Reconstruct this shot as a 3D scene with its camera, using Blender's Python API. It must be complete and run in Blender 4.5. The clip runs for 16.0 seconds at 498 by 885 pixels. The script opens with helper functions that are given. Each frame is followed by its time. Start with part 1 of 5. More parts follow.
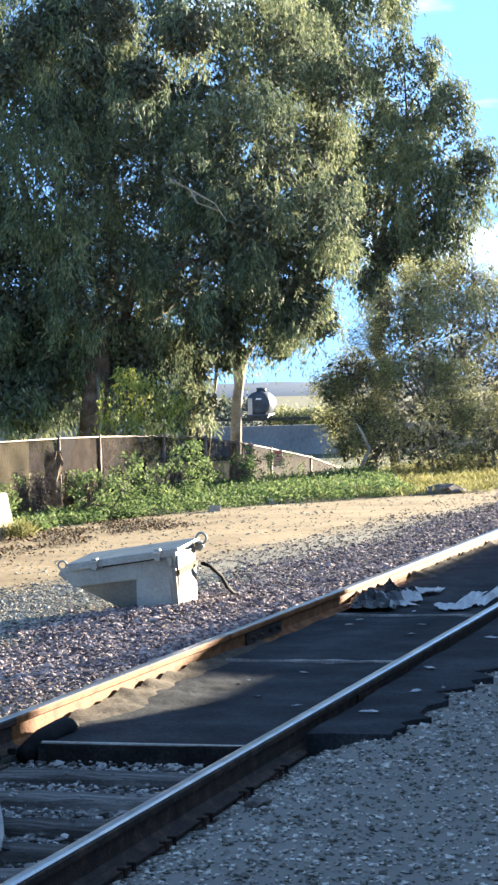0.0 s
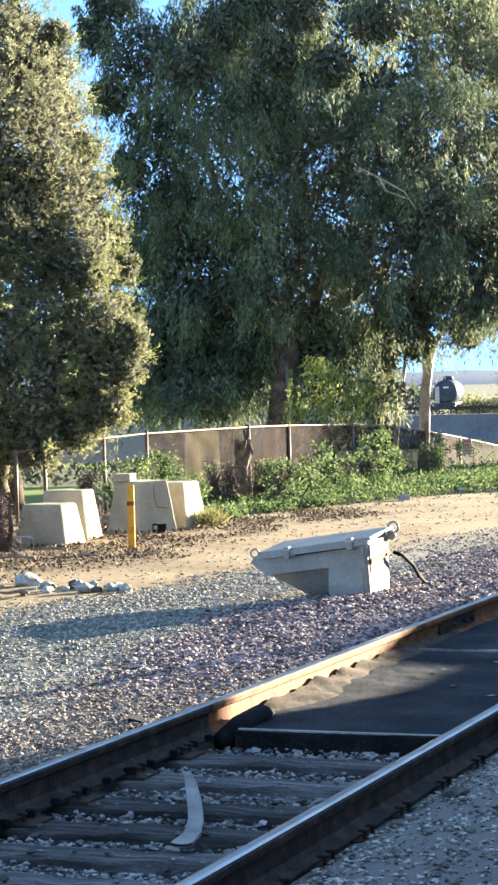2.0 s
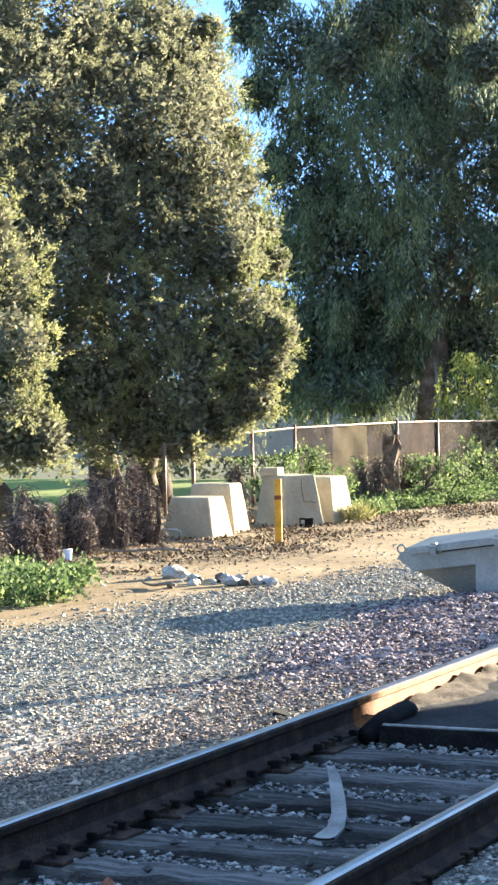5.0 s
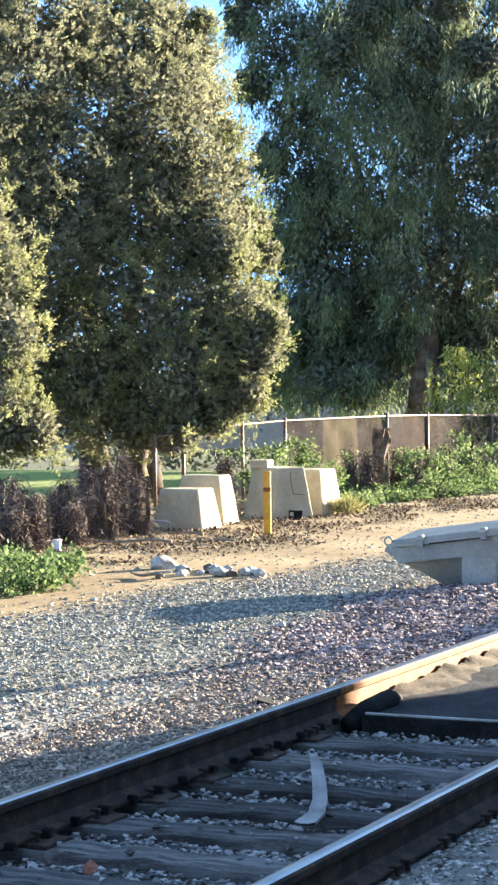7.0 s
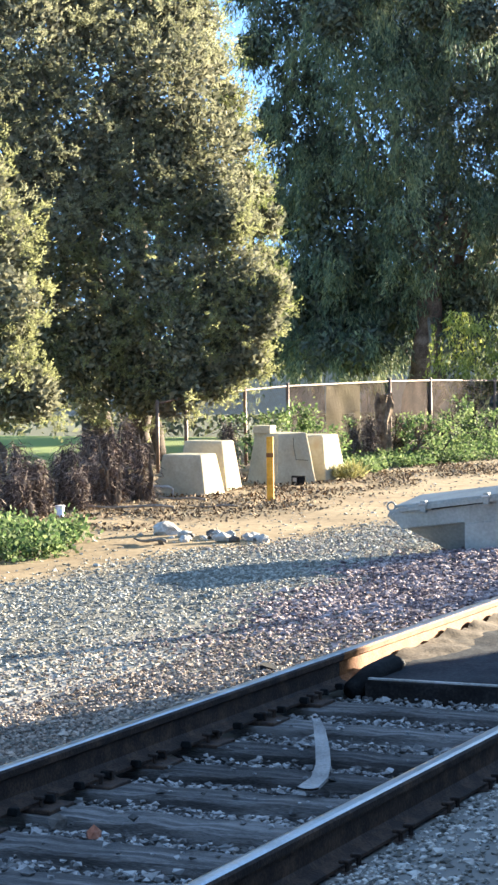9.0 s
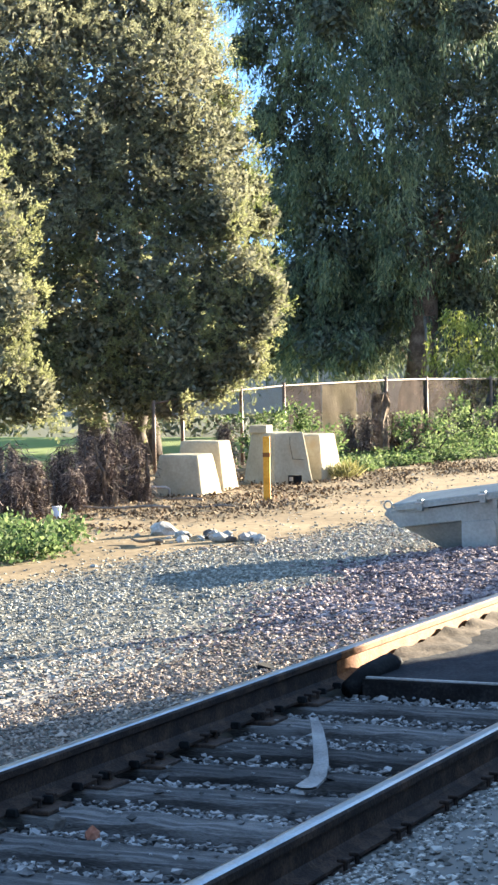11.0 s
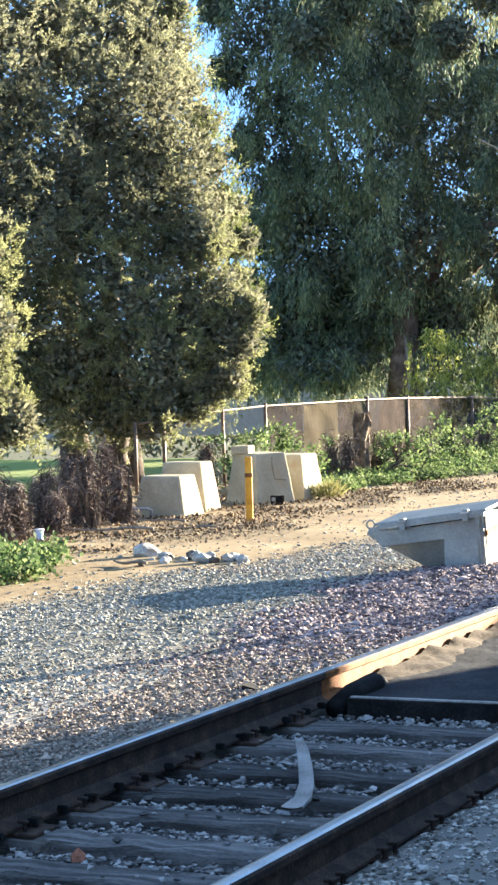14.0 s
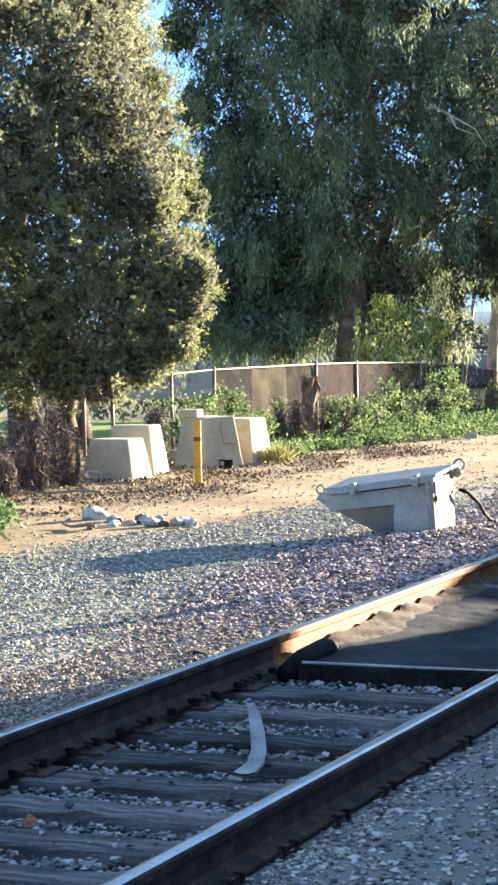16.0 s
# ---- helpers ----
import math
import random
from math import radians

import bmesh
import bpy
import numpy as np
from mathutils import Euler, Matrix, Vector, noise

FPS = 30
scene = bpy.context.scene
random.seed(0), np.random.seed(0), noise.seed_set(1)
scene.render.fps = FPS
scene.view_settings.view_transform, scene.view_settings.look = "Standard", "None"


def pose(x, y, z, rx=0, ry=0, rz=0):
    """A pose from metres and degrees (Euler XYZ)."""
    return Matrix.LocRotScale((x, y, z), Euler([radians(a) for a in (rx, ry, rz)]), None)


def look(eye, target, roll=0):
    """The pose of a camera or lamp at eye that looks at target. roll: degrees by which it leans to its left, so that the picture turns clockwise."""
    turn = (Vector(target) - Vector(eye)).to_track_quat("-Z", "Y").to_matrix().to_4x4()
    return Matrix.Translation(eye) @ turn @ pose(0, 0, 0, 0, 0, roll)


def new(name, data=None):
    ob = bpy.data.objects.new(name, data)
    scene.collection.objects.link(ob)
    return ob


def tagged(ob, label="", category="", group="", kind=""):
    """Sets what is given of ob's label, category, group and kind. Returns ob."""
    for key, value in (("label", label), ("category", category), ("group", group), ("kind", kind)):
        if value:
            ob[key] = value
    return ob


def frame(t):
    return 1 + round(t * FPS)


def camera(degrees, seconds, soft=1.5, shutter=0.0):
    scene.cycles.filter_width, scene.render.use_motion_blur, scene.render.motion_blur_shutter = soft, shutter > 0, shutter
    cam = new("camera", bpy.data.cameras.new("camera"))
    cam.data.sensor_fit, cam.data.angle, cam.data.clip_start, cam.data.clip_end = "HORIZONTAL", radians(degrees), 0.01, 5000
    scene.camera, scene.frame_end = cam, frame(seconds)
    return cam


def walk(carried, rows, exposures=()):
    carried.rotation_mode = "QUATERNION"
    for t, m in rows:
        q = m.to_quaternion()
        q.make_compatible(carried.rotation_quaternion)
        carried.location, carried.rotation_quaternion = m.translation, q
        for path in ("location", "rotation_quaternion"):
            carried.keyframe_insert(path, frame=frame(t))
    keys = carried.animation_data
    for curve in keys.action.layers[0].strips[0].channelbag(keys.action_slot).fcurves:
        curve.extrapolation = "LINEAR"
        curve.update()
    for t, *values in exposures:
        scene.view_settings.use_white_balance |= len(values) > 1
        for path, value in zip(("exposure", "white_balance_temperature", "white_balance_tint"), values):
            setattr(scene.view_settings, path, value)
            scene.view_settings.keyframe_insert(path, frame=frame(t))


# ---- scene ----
EXPOSURE = 3.18
cam = camera(12.931, 16.0, 2.7)
PATH = [
    (0, (0.000, -0.000, 1.806), (38.342, 11.360, 0.890), -1.483),
    (0.5, (-0.008, -0.002, 1.807), (38.302, 11.466, 0.878), -1.464),
    (1, (0.015, 0.011, 1.800), (38.161, 12.010, 0.853), -1.526),
    (1.5, (0.008, 0.019, 1.807), (37.794, 13.105, 0.823), -1.474),
    (2, (-0.038, 0.041, 1.812), (37.201, 14.608, 0.774), -1.506),
    (2.5, (-0.028, 0.055, 1.812), (36.597, 16.102, 0.733), -1.573),
    (3, (-0.037, 0.045, 1.810), (36.143, 17.069, 0.694), -1.624),
    (3.5, (-0.025, 0.041, 1.812), (35.970, 17.448, 0.645), -1.701),
    (4, (-0.030, 0.043, 1.811), (36.000, 17.377, 0.625), -1.563),
    (4.5, (-0.026, 0.044, 1.811), (36.090, 17.201, 0.689), -1.269),
    (7, (-0.121, -0.039, 1.800), (36.104, 16.882, 0.600), -0.597),
    (7.5, (-0.126, -0.042, 1.799), (36.086, 16.884, 0.336), -0.559),
    (8, (-0.123, -0.035, 1.798), (36.080, 16.895, 0.150), -0.577),
    (8.5, (-0.112, -0.027, 1.797), (36.079, 16.919, 0.050), -0.582),
    (9, (-0.104, -0.032, 1.797), (36.075, 16.931, -0.025), -0.712),
    (11.5, (-0.112, -0.042, 1.799), (36.102, 16.856, 0.076), -1.199),
    (12, (-0.116, -0.047, 1.802), (36.114, 16.835, 0.246), -1.317),
    (12.5, (-0.125, -0.049, 1.806), (36.121, 16.809, 0.383), -1.393),
    (13, (-0.125, -0.046, 1.803), (36.152, 16.751, 0.438), -1.508),
    (13.5, (-0.131, -0.049, 1.805), (36.180, 16.672, 0.431), -1.604),
    (14, (-0.115, -0.038, 1.798), (36.246, 16.567, 0.336), -1.588),
    (14.5, (-0.121, -0.043, 1.805), (36.310, 16.392, 0.159), -1.489),
    (15, (-0.098, -0.024, 1.801), (36.415, 16.206, -0.049), -1.270),
    (15.5, (-0.091, -0.010, 1.802), (36.509, 16.002, -0.204), -1.155),
    (16, (-0.077, 0.018, 1.798), (36.647, 15.726, -0.345), -1.098),
]
walk(cam, [(t, look(eye, target, roll)) for t, eye, target, roll in PATH], [(0, EXPOSURE, 6160, 5.5), (1.2, EXPOSURE, 6170, 5.5), (2.8, EXPOSURE + 0.28, 6190, 6), (16, EXPOSURE + 0.28, 6180, 6)])

# ---- world and sun ----
SUN_AZ, SUN_EL = radians(-24.5), radians(9.0)
to_sun = Vector((math.cos(SUN_EL) * math.cos(SUN_AZ), math.cos(SUN_EL) * math.sin(SUN_AZ), math.sin(SUN_EL)))
world = bpy.data.worlds.new("sky_world")
scene.world = world
world.use_nodes = True
wn = world.node_tree.nodes
sky = wn.new("ShaderNodeTexSky")
sky.sky_type = "NISHITA"
sky.sun_disc = False
sky.sun_elevation = SUN_EL
sky.sun_rotation = math.pi / 2 - SUN_AZ
sky.air_density, sky.dust_density, sky.ozone_density, sky.altitude = 0.75, 0.0, 1.8, 300
wn["Background"].inputs["Strength"].default_value = 0.112
wl = world.node_tree.links
w_co, w_map, w_noise, w_ramp, w_mix = (wn.new(k) for k in ("ShaderNodeTexCoord", "ShaderNodeMapping", "ShaderNodeTexNoise", "ShaderNodeValToRGB", "ShaderNodeMix"))
w_map.inputs["Scale"].default_value = (3, 3, 16)
w_noise.inputs["Scale"].default_value, w_noise.inputs["Detail"].default_value = 1.6, 7
w_ramp.color_ramp.elements[0].position, w_ramp.color_ramp.elements[1].position = 0.56, 0.85
w_mix.data_type = "RGBA"
w_lift = wn.new("ShaderNodeVectorMath")
w_lift.inputs[1].default_value = (0, 0, 0.55)
wl.new(w_co.outputs["Generated"], w_lift.inputs[0])
wl.new(w_lift.outputs[0], sky.inputs["Vector"])
wl.new(w_co.outputs["Generated"], w_map.inputs["Vector"])
wl.new(w_map.outputs["Vector"], w_noise.inputs["Vector"])
wl.new(w_noise.outputs["Fac"], w_ramp.inputs["Fac"])
wl.new(w_ramp.outputs["Color"], w_mix.inputs["Factor"])
wl.new(sky.outputs["Color"], w_mix.inputs[6])
w_mix.inputs[7].default_value = (4.6, 4.9, 5.2, 1)
wl.new(w_mix.outputs[2], wn["Background"].inputs["Color"])
sun = new("sun", bpy.data.lights.new("sun", "SUN"))
sun.data.energy, sun.data.angle, sun.data.color = 5.0, radians(0.45), (1.0, 0.84, 0.64)
sun.matrix_world = look(to_sun * 60, (0, 0, 0))


# ---- materials ----
def material(name, colours, scale=8.0, rough=0.8, bump=0.3, fine=60.0, metal=0.0, rand=0.0, island=False, coords="Object", trans=0.0):
    """A two-scale noise material. colours: three tones from dark to light."""
    m = bpy.data.materials.new(name)
    m.use_nodes = True
    n, l = m.node_tree.nodes, m.node_tree.links
    b = n["Principled BSDF"]
    tc = n.new("ShaderNodeTexCoord")
    big, small = n.new("ShaderNodeTexNoise"), n.new("ShaderNodeTexNoise")
    big.inputs["Scale"].default_value, big.inputs["Detail"].default_value = scale, 5
    small.inputs["Scale"].default_value, small.inputs["Detail"].default_value = fine, 4
    for t in (big, small):
        l.new(tc.outputs[coords], t.inputs["Vector"])
    mix = n.new("ShaderNodeMath")
    mix.operation = "MULTIPLY_ADD"
    l.new(small.outputs["Fac"], mix.inputs[0])
    mix.inputs[1].default_value = 0.45
    half = n.new("ShaderNodeMath")
    half.operation = "MULTIPLY"
    l.new(big.outputs["Fac"], half.inputs[0])
    half.inputs[1].default_value = 0.62
    l.new(half.outputs[0], mix.inputs[2])
    ramp = n.new("ShaderNodeValToRGB")
    ramp.color_ramp.elements[0].position, ramp.color_ramp.elements[1].position = 0.36, 0.7
    ramp.color_ramp.elements[0].color, ramp.color_ramp.elements[1].color = (*colours[0], 1), (*colours[2], 1)
    ramp.color_ramp.elements.new(0.53).color = (*colours[1], 1)
    value = mix.outputs[0]
    if rand:
        source = n.new("ShaderNodeNewGeometry").outputs["Random Per Island"] if island else n.new("ShaderNodeObjectInfo").outputs["Random"]
        add = n.new("ShaderNodeMath")
        add.operation = "MULTIPLY_ADD"
        sub = n.new("ShaderNodeMath")
        sub.operation = "SUBTRACT"
        l.new(source, sub.inputs[0])
        sub.inputs[1].default_value = 0.5
        l.new(sub.outputs[0], add.inputs[0])
        add.inputs[1].default_value = rand
        l.new(value, add.inputs[2])
        value = add.outputs[0]
    l.new(value, ramp.inputs["Fac"])
    l.new(ramp.outputs["Color"], b.inputs["Base Color"])
    b.inputs["Roughness"].default_value, b.inputs["Metallic"].default_value = rough, metal
    b.inputs["Specular IOR Level"].default_value = 0.5 if metal else 0.3 if rough < 0.5 else 0.12
    if bump:
        bp = n.new("ShaderNodeBump")
        bp.inputs["Strength"].default_value, bp.inputs["Distance"].default_value = bump, 0.02
        l.new(mix.outputs[0], bp.inputs["Height"])
        l.new(bp.outputs["Normal"], b.inputs["Normal"])
    if trans:
        b.inputs["Specular IOR Level"].default_value = 0.14
        tr = n.new("ShaderNodeBsdfTranslucent")
        l.new(ramp.outputs["Color"], tr.inputs["Color"])
        ms = n.new("ShaderNodeMixShader")
        ms.inputs[0].default_value = trans
        l.new(b.outputs[0], ms.inputs[1])
        l.new(tr.outputs[0], ms.inputs[2])
        l.new(ms.outputs[0], n["Material Output"].inputs["Surface"])
    return m


M_BALLAST = material("ballast_stone", ((0.095, 0.07, 0.071), (0.2, 0.15, 0.147), (0.4, 0.325, 0.3)), 3, 0.85, 0.3, 40, rand=0.5, island=True)
M_GRAVEL = material("grey_gravel", ((0.15, 0.145, 0.118), (0.27, 0.26, 0.215), (0.41, 0.395, 0.335)), 3, 0.85, 0.3, 40, rand=0.5, island=True)
M_PALEBALLAST = material("pale_ballast_stone", ((0.13, 0.1, 0.08), (0.25, 0.2, 0.16), (0.4, 0.33, 0.265)), 3, 0.85, 0.3, 40, rand=0.5, island=True)
M_INFILL = material("tie_ballast_stone", ((0.08, 0.077, 0.073), (0.18, 0.174, 0.168), (0.37, 0.36, 0.345)), 3, 0.85, 0.3, 40, rand=0.5, island=True)
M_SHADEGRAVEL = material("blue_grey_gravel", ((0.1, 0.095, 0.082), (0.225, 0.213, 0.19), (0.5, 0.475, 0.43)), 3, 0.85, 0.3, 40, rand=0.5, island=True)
M_RAIL_SIDE = material("rusty_rail_steel", ((0.07, 0.027, 0.01), (0.2, 0.08, 0.027), (0.31, 0.14, 0.052)), 9, 0.75, 0.35, 80, 0.0)
# Darker copy of the rail steel; the near rail's shade is in its colour.
M_DARKSTEEL = material("shade_dark_rail_steel", ((0.018, 0.015, 0.014), (0.042, 0.03, 0.024), (0.1, 0.065, 0.045)), 9, 0.7, 0.35, 80, 0.0)
M_RAIL_TOP = material("polished_rail_steel", ((0.32, 0.33, 0.34), (0.48, 0.49, 0.5), (0.62, 0.63, 0.64)), 5, 0.28, 0.03, 90, 1.0)
M_TIE = material("weathered_tie_timber", ((0.026, 0.025, 0.024), (0.085, 0.08, 0.076), (0.22, 0.21, 0.2)), 5, 0.9, 0.5, 70, rand=0.2)
grain = M_TIE.node_tree.nodes.new("ShaderNodeMapping")
grain.inputs["Scale"].default_value = (0.5, 5.0, 5.0)
for link in list(M_TIE.node_tree.links):
    if link.from_node.type == "TEX_COORD":
        M_TIE.node_tree.links.new(link.from_socket, grain.inputs["Vector"])
        M_TIE.node_tree.links.new(grain.outputs["Vector"], link.to_socket)
M_ASPHALT = material("old_asphalt", ((0.014, 0.0156, 0.018), (0.027, 0.0295, 0.033), (0.055, 0.058, 0.062)), 2.2, 0.95, 0.4, 50)
M_ASPHALT.node_tree.nodes["Principled BSDF"].inputs["Specular IOR Level"].default_value = 0.06
M_SAND = material("drifted_sand", ((0.03, 0.024, 0.018), (0.068, 0.053, 0.038), (0.125, 0.098, 0.07)), 6, 0.95, 0.4, 60)
M_BOX = material("grey_enamel", ((0.2, 0.207, 0.185), (0.28, 0.287, 0.258), (0.36, 0.367, 0.33)), 4, 0.45, 0.06, 40)
M_YELLOW = material("faded_yellow_paint", ((0.5, 0.22, 0.025), (0.7, 0.34, 0.04), (0.78, 0.44, 0.09)), 6, 0.6, 0.1, 40)
M_GALV = material("galvanised_steel", ((0.25, 0.23, 0.2), (0.4, 0.37, 0.33), (0.55, 0.52, 0.48)), 7, 0.55, 0.1, 60, 0.3)
M_BLACK = material("black_rubber", ((0.004, 0.004, 0.004), (0.008, 0.008, 0.008), (0.02, 0.02, 0.02)), 9, 0.85, 0.1, 60)
M_PAPER = material("white_paper", ((0.6, 0.6, 0.6), (0.75, 0.75, 0.75), (0.85, 0.85, 0.84)), 5, 0.8, 0.1, 30)
M_EUC = material("eucalyptus_leaf", ((0.07, 0.098, 0.066), (0.145, 0.182, 0.11), (0.31, 0.32, 0.17)), 0.6, 0.7, 0, 6, rand=0.32, island=True, trans=0.28)
M_CYP = material("cypress_spray", ((0.115, 0.128, 0.058), (0.235, 0.245, 0.112), (0.39, 0.385, 0.19)), 0.8, 0.7, 0, 5, rand=0.15, island=True, trans=0.45)
M_CYPBROWN = material("browning_cypress_spray", ((0.125, 0.126, 0.072), (0.24, 0.245, 0.142), (0.385, 0.38, 0.235)), 0.8, 0.7, 0, 5, rand=0.15, island=True, trans=0.45)
M_CYPLIGHT = material("light_green_spray", ((0.1, 0.14, 0.04), (0.21, 0.235, 0.085), (0.36, 0.38, 0.16)), 0.8, 0.7, 0, 5, rand=0.25, island=True, trans=0.3)
# Core leaves are toned below the crown colour to carry the shade inside it.
M_INNER = material("shaded_inner_foliage", ((0.05, 0.058, 0.042), (0.1, 0.108, 0.075), (0.17, 0.172, 0.115)), 2, 0.9, 0, 12, rand=0.4, island=True)
M_DEADSPRAY = material("shaded_dead_cypress_spray", ((0.09, 0.095, 0.062), (0.175, 0.174, 0.115), (0.28, 0.27, 0.18)), 2, 0.9, 0, 12, rand=0.4, island=True, trans=0.3)
M_OLIVE = material("olive_leaf", ((0.1, 0.112, 0.055), (0.25, 0.262, 0.125), (0.42, 0.41, 0.21)), 0.7, 0.6, 0, 9, rand=0.45, island=True, trans=0.3)
M_YGREEN = material("yellow_green_leaf", ((0.13, 0.16, 0.035), (0.3, 0.32, 0.07), (0.46, 0.46, 0.13)), 0.9, 0.6, 0, 9, rand=0.4, island=True, trans=0.45)
M_IVY = material("ground_cover_leaf", ((0.04, 0.072, 0.026), (0.1, 0.15, 0.055), (0.2, 0.25, 0.1)), 1.0, 0.75, 0, 9, rand=0.45, island=True, trans=0.35)
M_DRY = material("dry_brush", ((0.05, 0.038, 0.034), (0.125, 0.096, 0.082), (0.27, 0.215, 0.175)), 2, 0.9, 0, 20, rand=0.5, island=True)
M_BARK = material("dark_bark", ((0.035, 0.028, 0.022), (0.09, 0.07, 0.055), (0.17, 0.135, 0.1)), 5, 0.9, 0.6, 30)
M_REDBARK = material("red_brown_bark", ((0.055, 0.034, 0.026), (0.14, 0.092, 0.07), (0.26, 0.18, 0.14)), 5, 0.9, 0.6, 30)
M_TWIG = material("grey_twig_bark", ((0.09, 0.075, 0.06), (0.2, 0.17, 0.135), (0.34, 0.3, 0.25)), 3, 0.9, 0, 30, rand=0.4, island=True)
M_PALEBARK = material("pale_eucalyptus_bark", ((0.2, 0.15, 0.11), (0.4, 0.32, 0.24), (0.58, 0.5, 0.41)), 3, 0.8, 0.3, 20)


def ground_material():
    """Tan dirt, with a grey gravel strip beside the track and lawn far off."""
    m = material("dirt_ground", ((0.14, 0.095, 0.05), (0.225, 0.162, 0.087), (0.31, 0.235, 0.135)), 0.9, 0.95, 0.5, 14)
    n, l = m.node_tree.nodes, m.node_tree.links
    b = n["Principled BSDF"]
    dirt = b.inputs["Base Color"].links[0].from_socket
    pos = n.new("ShaderNodeSeparateXYZ")
    geo = n.new("ShaderNodeNewGeometry")
    l.new(geo.outputs["Position"], pos.inputs[0])
    wob = n.new("ShaderNodeTexNoise")
    wob.inputs["Scale"].default_value, wob.inputs["Detail"].default_value = 0.8, 6
    l.new(geo.outputs["Position"], wob.inputs["Vector"])

    def band(sock, lo, hi, amount):
        a = n.new("ShaderNodeMath")
        a.operation = "MULTIPLY_ADD"
        l.new(wob.outputs["Fac"], a.inputs[0])
        a.inputs[1].default_value = amount
        l.new(sock, a.inputs[2])
        r = n.new("ShaderNodeMapRange")
        l.new(a.outputs[0], r.inputs["Value"])
        r.inputs["From Min"].default_value, r.inputs["From Max"].default_value = lo + amount / 2, hi + amount / 2
        return r.outputs["Result"]

    def blend(fac, one, two):
        x = n.new("ShaderNodeMix")
        x.data_type = "RGBA"
        l.new(fac, x.inputs["Factor"])
        l.new(one, x.inputs[6])
        x.inputs[7].default_value = (*two, 1)
        return x.outputs[2]

    # gravel where y < 8.6, lawn where y > 15
    inv = n.new("ShaderNodeMath")
    inv.operation = "MULTIPLY"
    l.new(pos.outputs["Y"], inv.inputs[0])
    inv.inputs[1].default_value = -1
    shifted = n.new("ShaderNodeMath")
    shifted.operation = "MULTIPLY_ADD"
    l.new(pos.outputs["X"], shifted.inputs[0])
    shifted.inputs[1].default_value = -0.13
    l.new(inv.outputs[0], shifted.inputs[2])
    c = blend(band(shifted.outputs[0], -10.8, -10.0, 1.0), dirt, (0.15, 0.143, 0.12))
    dusty = n.new("ShaderNodeMath")
    dusty.operation = "MULTIPLY"
    back = n.new("ShaderNodeMath")
    back.operation = "MULTIPLY"
    back.inputs[1].default_value = -1
    l.new(pos.outputs["X"], back.inputs[0])
    strip = n.new("ShaderNodeMath")
    strip.operation = "MULTIPLY"
    l.new(band(pos.outputs["Y"], 5.5, 5.8, 0.4), strip.inputs[0])
    l.new(band(inv.outputs[0], -6.6, -6.3, 0.4), strip.inputs[1])
    l.new(strip.outputs[0], dusty.inputs[0])
    l.new(band(back.outputs[0], -12.2, -11.2, 0.8), dusty.inputs[1])
    c = blend(dusty.outputs[0], c, (0.4, 0.35, 0.28))
    c = blend(band(inv.outputs[0], -3.6, -3.2, 0.3), c, (0.175, 0.167, 0.15))
    c = blend(band(pos.outputs["Y"], 14.5, 16.0, 1.5), c, (0.19, 0.235, 0.06))
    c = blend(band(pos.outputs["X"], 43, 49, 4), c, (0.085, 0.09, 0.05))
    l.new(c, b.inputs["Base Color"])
    return m


M_GROUND = ground_material()


# ---- builders ----
def solid(name, verts, faces, mat, smooth=False):
    """A mesh object from arrays of places and of faces with one number of corners."""
    verts, faces = np.asarray(verts, np.float32), np.asarray(faces, np.int32)
    me = bpy.data.meshes.new(name)
    me.vertices.add(len(verts))
    me.vertices.foreach_set("co", verts.ravel())
    me.loops.add(faces.size)
    me.loops.foreach_set("vertex_index", faces.ravel())
    me.polygons.add(len(faces))
    me.polygons.foreach_set("loop_start", np.arange(0, faces.size, faces.shape[1], dtype=np.int32))
    me.polygons.foreach_set("use_smooth", np.full(len(faces), smooth))
    me.update(calc_edges=True)
    me.validate()
    me.materials.append(mat)
    return new(name, me)


def part(name, bm, mat, parent=None, label="", smooth=False):
    """Links a bmesh as one mesh object, under a thing or a part where one is given."""
    me = bpy.data.meshes.new(name)
    bm.to_mesh(me)
    bm.free()
    for p in me.polygons:
        p.use_smooth = smooth
    me.materials.append(mat)
    ob = new(name, me)
    if parent:
        ob.parent = parent
    return tagged(ob, label)


def under(ob, parent, label=""):
    ob.parent = parent
    return tagged(ob, label)


def empty(name, at=(0, 0, 0), turn=0.0):
    ob = new(name)
    ob.matrix_world = pose(*at, 0, 0, turn)
    bpy.context.view_layer.update()
    return ob


def box_bm(size, at=(0, 0, 0), bevel=0.0, taper=1.0, turn=(0, 0, 0), segments=2):
    bm = bmesh.new()
    bmesh.ops.create_cube(bm, size=1)
    for v in bm.verts:
        k = taper if v.co.z > 0 else 1.0
        v.co = Vector((v.co.x * size[0] * k, v.co.y * size[1] * k, v.co.z * size[2]))
    if bevel:
        bmesh.ops.bevel(bm, geom=bm.edges, offset=bevel, segments=segments, affect="EDGES", profile=0.6)
    bmesh.ops.transform(bm, matrix=pose(*at, *turn), verts=bm.verts)
    return bm


